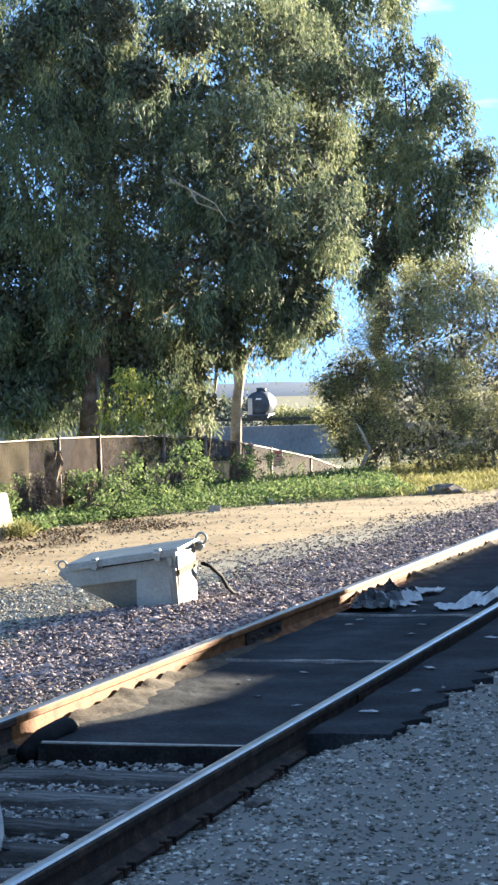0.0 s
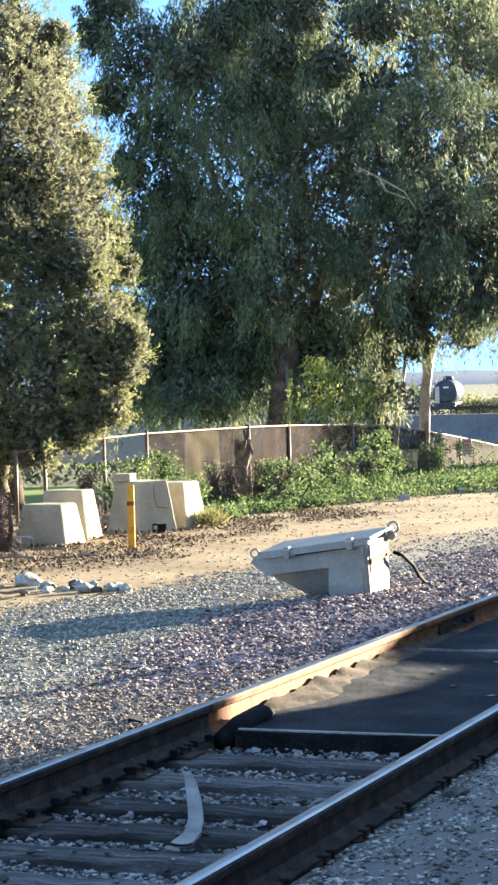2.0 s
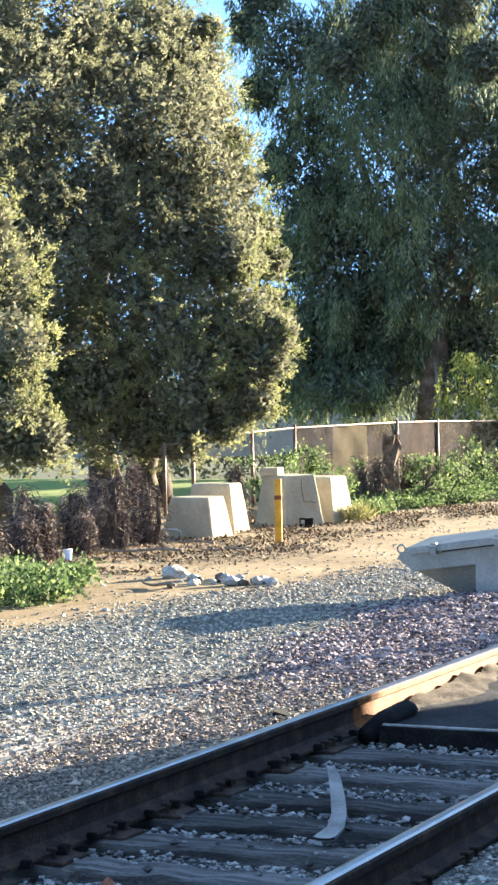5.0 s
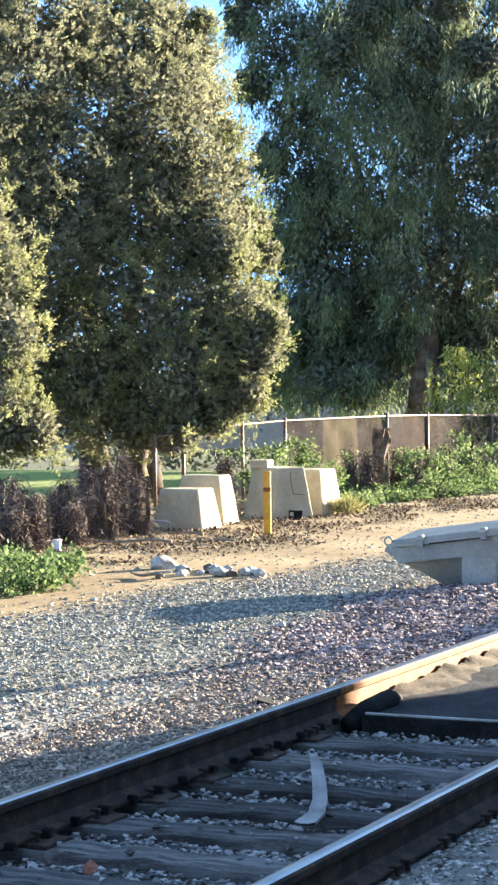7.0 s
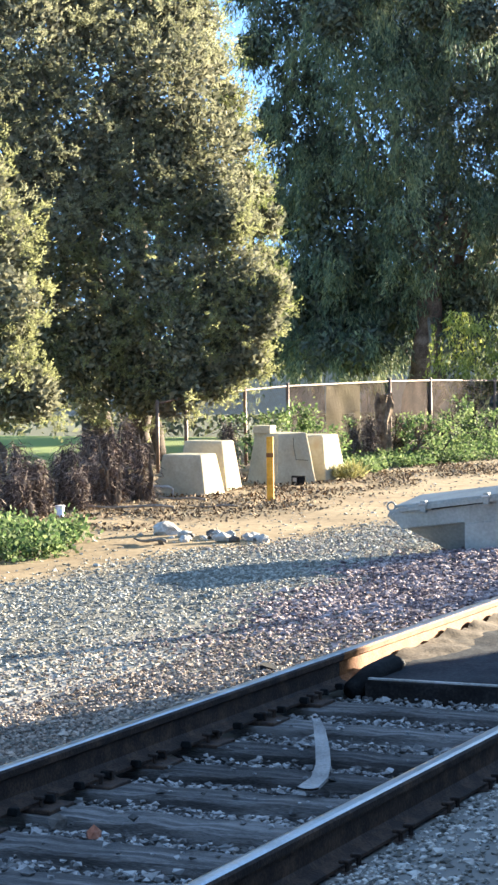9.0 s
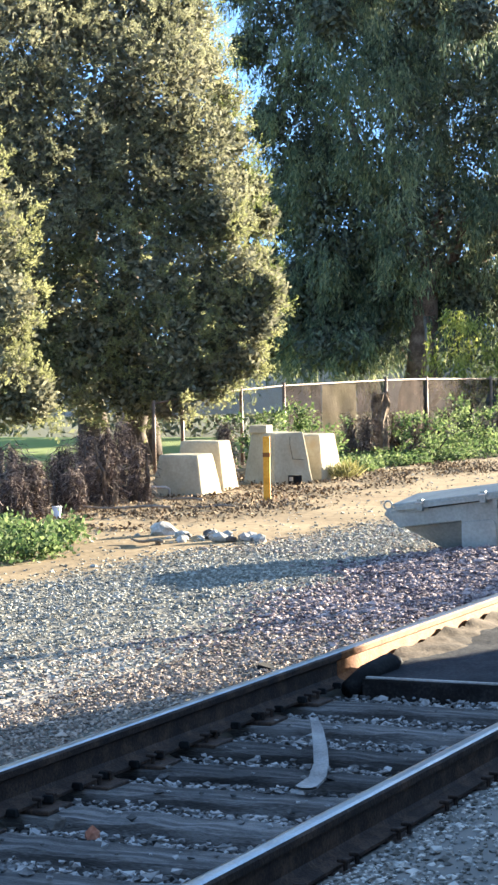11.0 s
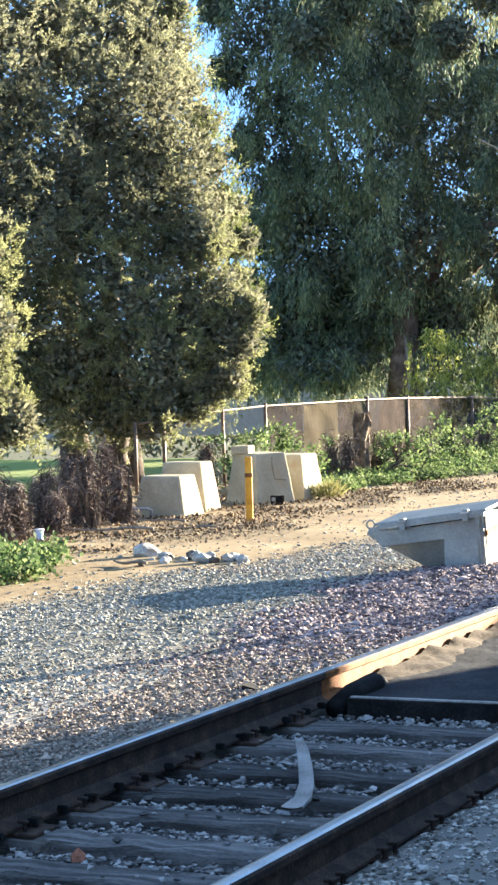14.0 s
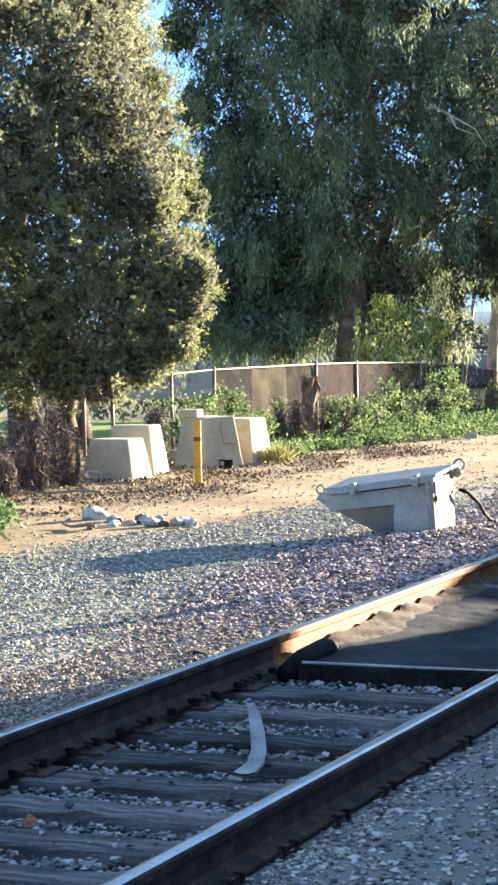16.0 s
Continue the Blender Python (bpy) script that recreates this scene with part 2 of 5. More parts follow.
def tube_bm(points, radii, sides=8):
    """A tapered tube along points."""
    bm = bmesh.new()
    pts = [Vector(p) for p in points]
    rings = []
    for i, p in enumerate(pts):
        way = (pts[min(i + 1, len(pts) - 1)] - pts[max(i - 1, 0)]).normalized()
        side = way.cross(Vector((0.3, 0.2, 1)) if abs(way.z) < 0.9 else Vector((1, 0.1, 0))).normalized()
        other = way.cross(side)
        r = float(radii[i] if hasattr(radii, "__len__") else radii)
        rings.append([bm.verts.new(p + r * (math.cos(a) * side + math.sin(a) * other)) for a in (2 * math.pi * k / sides for k in range(sides))])
    for a, b in zip(rings, rings[1:]):
        for i in range(sides):
            bm.faces.new((a[i], a[(i + 1) % sides], b[(i + 1) % sides], b[i]))
    bm.faces.new(rings[0][::-1])
    bm.faces.new(rings[-1])
    bmesh.ops.recalc_face_normals(bm, faces=bm.faces)
    return bm


def prism_bm(outline, depth, axis_from=0.0):
    """An outline of (y, z) drawn out along x."""
    bm = bmesh.new()
    a = [bm.verts.new((axis_from, y, z)) for y, z in outline]
    b = [bm.verts.new((axis_from + depth, y, z)) for y, z in outline]
    bm.faces.new(a)
    bm.faces.new(b[::-1])
    for i in range(len(a)):
        j = (i + 1) % len(a)
        bm.faces.new((a[j], a[i], b[i], b[j]))
    bmesh.ops.recalc_face_normals(bm, faces=bm.faces)
    return bm


def leaves(centres, spread, per, length, width, droop, rng, outward=None):
    """Folded leaf blades scattered round clump centres. droop -1 hangs, +1 stands, 0 points anywhere."""
    n = len(centres) * per
    c = np.repeat(centres, per, 0)
    at = c + rng.normal(0, 1, (n, 3)) * np.asarray(spread)
    way = rng.normal(0, 1, (n, 3))
    way[:, 2] = way[:, 2] * (1 - abs(droop)) + droop * 1.6
    if outward is not None:
        way += np.repeat(outward, per, 0) * 1.2
    way /= np.linalg.norm(way, axis=1, keepdims=True)
    side = np.cross(way, rng.normal(0, 1, (n, 3)))
    side /= np.linalg.norm(side, axis=1, keepdims=True) + 1e-9
    size = rng.uniform(0.6, 1.35, (n, 1))
    a, w = way * length * size, side * width * size / 2
    v = np.stack([at, at + 0.45 * a + w, at + a, at + 0.45 * a - w], 1).reshape(-1, 3)
    return v, np.arange(len(v)).reshape(-1, 4)


def outer(centres, lobes, share):
    """True for the places that lie deep inside none of the round masses."""
    free = np.ones(len(centres), bool)
    for x, y, z, r in lobes:
        free &= ((centres - (x, y, z)) ** 2).sum(1) > (share * r) ** 2
    return free


def lobe_clumps(lobes, density, rng):
    """Clump centres gathered into tufts over the outer shells of overlapping round masses, with the way outward of each."""
    cs, os = [], []
    for x, y, z, r in lobes:
        tufts = max(7, int(7 * r * r + 6))
        k = max(2, int(density * r * r / tufts))
        d = rng.normal(0, 1, (tufts, 3))
        d /= np.linalg.norm(d, axis=1, keepdims=True)
        rad = r * rng.uniform(0.45, 1.02, (tufts, 1))
        d, rad = np.repeat(d, k, 0), np.repeat(rad, k, 0)
        own = rng.normal(0, 1, (len(d), 3))
        own /= np.linalg.norm(own, axis=1, keepdims=True)
        tuft = (0.16 + 0.16 * r) * rng.uniform(0.3, 1.0, (len(d), 1))
        cs.append(np.array([x, y, z]) + d * rad + own * tuft * [1, 1, 1.25])
        os.append(own * 0.7 + d * 0.5)
    c, o = np.concatenate(cs), np.concatenate(os)
    seen = outer(c, lobes, 0.62)
    return c[seen], o[seen]


def limb(start, end, r0, r1, rng, sag=0.3, n=7):
    a, b = np.array(start, float), np.array(end, float)
    pts = []
    for t in np.linspace(0, 1, n):
        p = a + (b - a) * t + rng.normal(0, 0.05 * np.linalg.norm(b - a) * math.sin(math.pi * t), 3)
        p[2] += sag * math.sin(math.pi * t)
        pts.append(tuple(p))
    return pts, list(np.linspace(r0, r1, n))


def unit(v):
    return v / (np.linalg.norm(v, axis=1, keepdims=True) + 1e-9)


def blades(at, way, length, width, rng, belly=0.4):
    """Pointed blades that start at places and run along ways."""
    side = unit(np.cross(way, rng.normal(0, 1, way.shape)))
    size = rng.uniform(0.6, 1.3, (len(at), 1))
    a, w = way * length * size, side * width * size / 2
    v = np.stack([at, at + belly * a + w, at + a, at + belly * a - w], 1).reshape(-1, 3)
    return v, np.arange(len(v)).reshape(-1, 4)


def sprays(lobes, density, per, length, width, rng, ragged=0.5):
    """Conifer foliage: tufts on the outside of the masses, each of several knobby upright cords of scale leaves."""
    cs, axes = [], []
    for x, y, z, r in lobes:
        k = max(10, int(density * r * r))
        d = unit(rng.normal(0, 1, (k, 3)))
        cs.append(np.array([x, y, z]) + d * r * rng.uniform(0.7, 1.22, (k, 1)))
        axes.append(d)
    centres, axis = np.concatenate(cs), np.concatenate(axes)
    seen = outer(centres, lobes, 0.74)
    centres, axis = centres[seen], axis[seen]
    cords = 9
    c, ax = np.repeat(centres, cords, 0), np.repeat(axis, cords, 0)
    sc = np.repeat(rng.uniform(0.6, 1.35, (len(centres), 1)), cords, 0) * rng.uniform(0.7, 1.25, (len(c), 1))
    ax = unit(ax * 0.5 + [0, 0, 0.45] + rng.normal(0, ragged, ax.shape))
    c = c + rng.normal(0, 0.05, c.shape) * sc
    bend = rng.normal(0, 0.4, c.shape)
    c, ax, sc, bend = (np.repeat(q, per, 0) for q in (c, ax, sc, bend))
    t = rng.uniform(0, 1, (len(c), 1))
    fan = unit(rng.normal(0, 1, c.shape))
    at = c + (ax * t + bend * t * t) * length * sc + fan * width * (1.1 - 0.6 * t) * sc
    return blades(at, unit(ax + bend * t + fan * 0.6), 0.034, 0.014, rng)


def tassels(lobes, density, per, length, width, rng, hang=0.45, loose=0.42):
    """Broadleaf foliage: strands that hang from tufts over the outside of the masses, with narrow leaves along each."""
    c, o = lobe_clumps(lobes, density, rng)
    c = np.repeat(c + o * 0.05, per, 0)
    fall = np.repeat(hang * rng.uniform(0.4, 1.2, (len(c) // per, 1)), per, 0)
    lean = np.repeat(o * 0.25 + rng.normal(0, 0.12, o.shape), per, 0)
    t = rng.uniform(0, 1, (len(c), 1))
    at = c + lean * fall * t + np.array([0, 0, -1]) * fall * t * t + rng.normal(0, 0.035 + 0.05 * loose, c.shape)
    return blades(at, unit(rng.normal(0, loose, c.shape) + lean + [0, 0, -1.0 if loose < 1 else -0.2]), length, width, rng, 0.45)


def twigs(starts, ends, thick, rng):
    """Thin bent three-sided twigs from starts to ends."""
    a, b = np.asarray(starts, float), np.asarray(ends, float)
    way = unit(b - a)
    s1 = unit(np.cross(way, rng.normal(0, 1, a.shape)))
    s2 = np.cross(way, s1)
    span = np.linalg.norm(b - a, axis=1, keepdims=True)
    rings = []
    for t in (0, 0.35, 0.7, 1.0):
        mid = a + (b - a) * t + (rng.normal(0, 0.06, a.shape) * span if 0 < t < 1 else 0)
        for k in range(3):
            ang = 2 * math.pi * k / 3
            rings.append(mid + thick * (1.05 - t) * (math.cos(ang) * s1 + math.sin(ang) * s2))
    v = np.stack(rings, 1)
    quads = np.array([(3 * j + k, 3 * j + (k + 1) % 3, 3 * j + 3 + (k + 1) % 3, 3 * j + 3 + k) for j in range(3) for k in range(3)])
    return v.reshape(-1, 3), (quads[None] + (np.arange(len(a)) * 12)[:, None, None]).reshape(-1, 4)


def tree(name, base, lobes, mat, bark, seed, label, trunk_r=0.25, density=16, per=55, length=0.2, width=0.05, fork=2.5, reach=10, category="tree", group="", trunk_top=None, core=60, stems=(), conifer=False, hang=0.45, loose=0.42, ragged=0.5, twiggy=0):
    rng = np.random.default_rng(seed)
    ob = tagged(empty(name, base), label, category, group)
    inv = np.array(base)
    top = trunk_top or (base[0] + 0.2, base[1], base[2] + fork)
    pts, rad = limb(base, top, trunk_r, trunk_r * 0.62, rng, 0, 8)
    rad[0] *= 1.35
    under_pts = [tuple(np.array(p) - inv) for p in pts]
    part("trunk", tube_bm(under_pts, rad, 12), bark, ob, smooth=True)
    for points, r0, r1, stem_bark in stems:
        part("trunk", tube_bm([tuple(np.array(p) - inv) for p in points], list(np.linspace(r0, r1, len(points))), 9), stem_bark, ob, "slim pale bare trunk", True)
    order = [i for i in rng.permutation(len(lobes)) if lobes[i][0] > base[0] - 0.1][:reach]
    for i in order:
        x, y, z, r = lobes[i]
        p, q = limb(np.array(top) - [0, 0, 0.15], (x, y, z), trunk_r * 0.4, 0.02, rng, 0.2)
        part("limb", tube_bm([tuple(np.array(k) - inv) for k in p], q, 6), bark, ob, smooth=True)
    if conifer:
        v, f = sprays(lobes, density, per, length, width, rng, ragged)
    else:
        v, f = tassels(lobes, density, per, length, width, rng, hang, loose)
    # Core leaves fill the crown; their darker colour holds its inner shade.
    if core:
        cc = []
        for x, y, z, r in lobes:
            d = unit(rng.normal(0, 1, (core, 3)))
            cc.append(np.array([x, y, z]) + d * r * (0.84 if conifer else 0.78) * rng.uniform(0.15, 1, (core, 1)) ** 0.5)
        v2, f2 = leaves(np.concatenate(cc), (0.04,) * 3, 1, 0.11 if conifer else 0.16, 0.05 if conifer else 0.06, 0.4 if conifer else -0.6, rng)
        under(solid("inner_foliage", v2 - inv, f2, M_DEADSPRAY if conifer else M_INNER), ob, "inner foliage coloured dark for the shade inside the crown")["kind"] = "stuff"
    if twiggy:
        a, b = [], []
        for x, y, z, r in lobes:
            k = int(twiggy * (0.5 + r))
            d = unit(rng.normal(0, 1, (k, 3)) + [0, 0, 0.35])
            a.append(np.array([x, y, z]) + d * r * 0.3)
            b.append(np.array([x, y, z]) + unit(d + rng.normal(0, 0.35, d.shape)) * r * rng.uniform(0.85, 1.3, (k, 1)))
        v2, f2 = twigs(np.concatenate(a), np.concatenate(b), 0.011, rng)
        under(solid("twig_mass", v2 - inv, f2, M_TWIG), ob, "bare grey twigs")["kind"] = "stuff"
    under(solid("crown", v - inv, f, mat), ob)["kind"] = "stuff"
    return ob


def stones(name, places, size, mat, rng, flat=0.55):
    """Many angular stones in one mesh."""
    k = 6
    base = np.array([(1, 0, 0), (-1, 0, 0), (0, 1, 0), (0, -1, 0), (0, 0, 1), (0, 0, -1)], float)
    tri = np.array([(0, 2, 4), (2, 1, 4), (1, 3, 4), (3, 0, 4), (2, 0, 5), (1, 2, 5), (3, 1, 5), (0, 3, 5)])
    n = len(places)
    s = size * rng.lognormal(0, 0.35, (n, 1, 1))
    v = base[None] * rng.uniform(0.72, 1.18, (n, k, 1)) + rng.normal(0, 0.17, (n, k, 3))
    q = rng.normal(0, 1, (n, 4))
    q /= np.linalg.norm(q, axis=1, keepdims=True)
    w, x, y, z = q.T
    rot = np.stack([1 - 2 * (y * y + z * z), 2 * (x * y - z * w), 2 * (x * z + y * w), 2 * (x * y + z * w), 1 - 2 * (x * x + z * z), 2 * (y * z - x * w), 2 * (x * z - y * w), 2 * (y * z + x * w), 1 - 2 * (x * x + y * y)], -1).reshape(n, 3, 3)
    v = np.einsum("nij,nkj->nki", rot, v) * s * [1, 1, flat] + np.asarray(places)[:, None]
    f = (tri[None] + (np.arange(n) * k)[:, None, None]).reshape(-1, 3)
    return tagged(solid(name, v.reshape(-1, 3), f, mat), kind="stuff")


# ---- ground ----
NEAR_Y, FAR_Y, RAIL_TOP = 2.913, 4.418, 0.17


def smooth(lo, hi, v):
    t = np.clip((v - lo) / (hi - lo), 0, 1)
    return t * t * (3 - 2 * t)


def ground_z(x, y):
    """Height of the open ground: flat, falling away behind the weeds and under the track bed."""
    z = -0.02 - 1.6 * smooth(36, 62, x) * smooth(10.5, 14, y) - 3.5 * smooth(75, 150, x) * smooth(8, 30, y)
    z = z - 0.1 * smooth(4.6, 4.3, y) * smooth(2.5, 2.9, y)
    z = z + 0.1 * smooth(1.6, 2.5, y) * smooth(2.97, 2.9, y) + 0.03 * smooth(4.5, 4.6, y) * smooth(6.2, 5.0, y)
    return z + 0.012 * np.sin(x * 1.3 + y) * np.sin(y * 2.1) * smooth(5.5, 7, y)


def build_ground():
    gx = np.concatenate([[-3000, -500, -100, -30], np.arange(-10, 46, 0.4), np.arange(46, 90, 2), [100, 120, 150, 200, 300, 600, 1500, 4000]])
    gy = np.concatenate([[-3000, -500, -100, -20], np.arange(-8, 1.5, 0.3), np.arange(1.5, 6.5, 0.1), np.arange(6.5, 16, 0.3), np.arange(16, 40, 2), [50, 70, 100, 160, 300, 600, 1500, 4000]])
    X, Y = np.meshgrid(gx, gy, indexing="ij")
    v = np.stack([X, Y, ground_z(X, Y)], -1).reshape(-1, 3)
    i, j = np.meshgrid(np.arange(len(gx) - 1), np.arange(len(gy) - 1), indexing="ij")
    a = (i * len(gy) + j).ravel()
    f = np.stack([a, a + len(gy), a + len(gy) + 1, a + 1], 1)
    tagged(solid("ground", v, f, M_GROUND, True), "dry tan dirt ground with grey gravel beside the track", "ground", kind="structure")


build_ground()


# ---- track ----
def rail_profile():
    half = [(0.07, 0.0), (0.07, 0.012), (0.02, 0.03), (0.009, 0.045), (0.009, 0.118), (0.034, 0.132), (0.036, 0.158), (0.03, 0.167), (0.014, 0.170)]
    return half + [(-y, z) for y, z in half[::-1]]


def build_rail(y, label, steel):
    ob = tagged(empty("rail", (0, y, 0)), label, "rail", "rails of the track")
    x0, x1 = -30.0, 160.0
    # Both rails take the darker steel below x = 10.45.
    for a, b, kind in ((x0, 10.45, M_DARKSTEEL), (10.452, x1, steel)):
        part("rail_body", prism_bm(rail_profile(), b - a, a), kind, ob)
    strip = prism_bm([(-0.029, 0.1675), (-0.014, 0.1712), (0.014, 0.1712), (0.029, 0.1675)], x1 - x0, x0)
    part("running_surface", strip, M_RAIL_TOP, ob, "bright worn steel running surface")
    return ob


near_rail = build_rail(NEAR_Y, "worn steel rail with rusty sides, coloured dark for shade", M_DARKSTEEL)
far_rail = build_rail(FAR_Y, "worn steel rail with an orange rusty side", M_RAIL_SIDE)

# ---- ties, with plates and spikes ----
TIES = [5.27, 5.77, 6.27, 6.77, 7.27, 7.76, 8.24, 8.75, 9.36, 9.93]


def build_tie(x, seed):
    rng = random.Random(seed)
    mid = (NEAR_Y + FAR_Y) / 2
    ob = tagged(empty("railway_tie", (x, mid, 0), 90 + rng.uniform(-1.4, 1.4)), "grey weathered timber railway tie with iron plates", "tie", "ties under the rails")
    bm = box_bm((2.55, 0.21 + rng.uniform(-0.015, 0.015), 0.17), (0, 0, -0.1), 0.012, segments=1)
    bmesh.ops.subdivide_edges(bm, edges=[e for e in bm.edges if e.calc_length() > 1], cuts=22)
    for v in bm.verts:
        v.co += Vector((0, rng.uniform(-0.008, 0.008), rng.uniform(-0.009, 0.004)))
    part("timber", bm, M_TIE, ob)
    for side in (-1, 1):
        c = side * (FAR_Y - NEAR_Y) / 2
        plate = part("tie_plate", box_bm((0.33, 0.19, 0.02), (c, 0, -0.011), 0.004, segments=1), M_DARKSTEEL, ob)
        for dx, dy in ((-0.1, -0.05), (0.1, 0.05), (-0.1, 0.05), (0.1, -0.05)):
            bm = tube_bm([(c + dx, dy, -0.01), (c + dx, dy, 0.03)], 0.009, 6)
            head = box_bm((0.04, 0.03, 0.014), (c + dx - math.copysign(0.008, dx), dy, 0.034), 0.003, segments=1)
            tmp = bpy.data.meshes.new("spike")
            head.to_mesh(tmp)
            head.free()
            bm.from_mesh(tmp)
            bpy.data.meshes.remove(tmp)
            part("spike", bm, M_DARKSTEEL, plate)
    return ob


for i, x in enumerate(TIES):
    build_tie(x, i)


def joint_bar(rail, x, side, y):
    bar = part("joint_bar", prism_bm([(side * 0.012, 0.035), (side * 0.03, 0.04), (side * 0.024, 0.08), (side * 0.03, 0.118), (side * 0.012, 0.122)], 0.9, x - 0.45), M_DARKSTEEL, rail, "rusty bolted joint bar")
    for k in (-0.33, -0.12, 0.12, 0.33):
        part("bolt", tube_bm([(x + k, side * 0.022, 0.08), (x + k, side * 0.055, 0.08)], 0.017, 6), M_DARKSTEEL, bar)


for k in range(22):
    r = random.Random(k)
    x = 5.05 + 0.25 * k + r.uniform(-0.04, 0.04)
    bm = box_bm((0.02 + r.uniform(0, 0.015), 0.05, 0.032), (x, -0.085 + r.uniform(-0.014, 0.014), 0.02), 0.006, 0.8, (0, 0, r.uniform(-15, 15)))
    part("rail_anchor", bm, M_BLACK, far_rail, "dark rusted rail anchor")
joint_bar(near_rail, 12.2, -1, NEAR_Y)
joint_bar(far_rail, 15.1, -1, FAR_Y)


# ---- asphalt crossing ----
def slab(name, x0, x1, y0, y1, z, thick, seed, mat, label, cat, ragged=0.0):
    """A patch of paving with a cambered, slightly lumpy top and ragged border."""
    nx, ny = int((x1 - x0) / 0.12) + 2, int(max(6, (y1 - y0) / 0.07)) + 1
    xs, ys = np.linspace(x0, x1, nx), np.linspace(0, 1, ny)
    v = []
    for x in xs:
        low = y0 + ragged * noise.noise(Vector((x * 1.3, seed, 0))) + ragged * 0.4 * noise.noise(Vector((x * 5, seed, 3)))
        for t in ys:
            y = low + (y1 - low) * t
            v.append((x, y, z + 0.014 * noise.noise(Vector((x * 2, y * 3, seed))) + 0.006 * noise.noise(Vector((x * 9, y * 11, seed)))))
    top = len(v)
    v = np.array(v)
    i, j = np.meshgrid(np.arange(nx - 1), np.arange(ny - 1), indexing="ij")
    a = (i * ny + j).ravel()
    f = np.stack([a, a + ny, a + ny + 1, a + 1], 1)
    rim = [k * ny for k in range(nx)] + [(nx - 1) * ny + k for k in range(1, ny)] + [k * ny + ny - 1 for k in range(nx - 2, -1, -1)] + [k for k in range(ny - 2, 0, -1)]
    low = v[rim] - [0, 0, thick]
    n = len(rim)
    side = np.array([(rim[k], top + k, top + (k + 1) % n, rim[(k + 1) % n]) for k in range(n)])
    return tagged(solid(name, np.concatenate([v, low]), np.concatenate([f, side[:, ::-1]]), mat, False), label, cat, kind="structure")


slab("road", 10.46, 60, NEAR_Y + 0.1, FAR_Y - 0.1, 0.03, 0.12, 3, M_ASPHALT, "dark worn asphalt crossing between the rails", "road")
slab("road", 10.5, 60, 2.4, NEAR_Y - 0.06, 0.105, 0.15, 4, M_ASPHALT, "ragged dark asphalt edge beside the rail", "road", 0.3)

M_CREOSOTE = material("creosoted_timber", ((0.008, 0.007, 0.007), (0.018, 0.016, 0.015), (0.04, 0.036, 0.033)), 6, 0.95, 0.4, 60)
M_BOARD = material("grey_timber_edge", ((0.09, 0.085, 0.08), (0.2, 0.19, 0.18), (0.36, 0.35, 0.33)), 6, 0.85, 0.4, 60)
for x, y0, y1, tilt in ((10.42, 3.02, 4.24, 0.0), (13.84, 3.05, 4.3, 0.6), (16.7, 3.05, 4.28, -0.5), (13.97, 2.45, 2.84, 0.5)):
    wide = 0.09 if x < 11 else 0.035
    bm = box_bm((wide, y1 - y0, 0.15), (0, 0, 0), 0.006, segments=1)
    bmesh.ops.subdivide_edges(bm, edges=[e for e in bm.edges if e.calc_length() > 0.3], cuts=9)
    rng = random.Random(int(x * 10))
    for v in bm.verts:
        v.co += Vector((rng.uniform(-0.005, 0.005), 0, rng.uniform(-0.006, 0.006)))
    ob = tagged(part("crossing_board", bm, M_CREOSOTE if x < 11 else M_BOARD), "grey timber edge board set across the asphalt crossing", "board", "boards across the crossing")
    ob.matrix_world = pose(x, (y0 + y1) / 2, -0.028, 0, 0, tilt)
    if x < 11:
        # A bright strip stands in for light along the board's top edge.
        part("lit_edge", box_bm((0.016, y1 - y0 - 0.04, 0.012), (-0.03, 0, 0.079), 0.003), M_GALV, ob, "bright strip put in for the lit top edge")


def drift(x0, x1, seed, label):
    """Sand drifted against the rail, with a scalloped foot."""
    nx, ny = int((x1 - x0) / 0.04), 16
    v = []
    for i in range(nx):
        x = x0 + (x1 - x0) * i / (nx - 1)
        ends = min(1, (x - x0) / 0.5, (x1 - x) / 1.2)
        wide = (0.13 + 0.24 * math.exp(-(x - x0) / 1.1) + 0.09 * noise.noise(Vector((x * 1.3, seed, 1))) + 0.05 * noise.noise(Vector((x * 4, seed, 2))) + 0.03 * noise.noise(Vector((x * 11, seed, 3)))) * max(0.12, ends)
        for j in range(ny):
            t = j / (ny - 1)
            y = FAR_Y - 0.035 - wide * t
            lump = 0.085 * max(0.0, noise.noise(Vector((x * 4.5 + y * 6, y * 3, seed)))) ** 0.6 + 0.02 * noise.noise(Vector((x * 17, y * 19, seed)))
            v.append((x, y, 0.014 + (0.05 * ends + 0.6 * lump) * (1 - t) ** 1.0 + (0.0 if t < 1 else -0.03)))
    i, j = np.meshgrid(np.arange(nx - 1), np.arange(ny - 1), indexing="ij")
    a = (i * ny + j).ravel()
    tagged(solid("sand_drift", v, np.stack([a, a + 1, a + ny + 1, a + ny], 1), M_SAND, True), label, "sand", kind="stuff")


drift(10.75, 15.3, 2, "pale sand drifted against the rail")
drift(19.6, 27.0, 5, "pale sand drifted against the rail")

# black rubber flangeway lump where the crossing begins
bm = tube_bm([(10.35, 4.3, -0.01), (10.6, 4.29, 0.03), (10.85, 4.27, 0.055), (11.05, 4.3, 0.03)], [0.05, 0.065, 0.06, 0.03], 9)
tagged(part("rubber_flange", bm, M_BLACK, smooth=True), "torn black rubber flange strip beside the rail", "rubber strip")

# ---- loose stones ----
rng = np.random.default_rng(7)


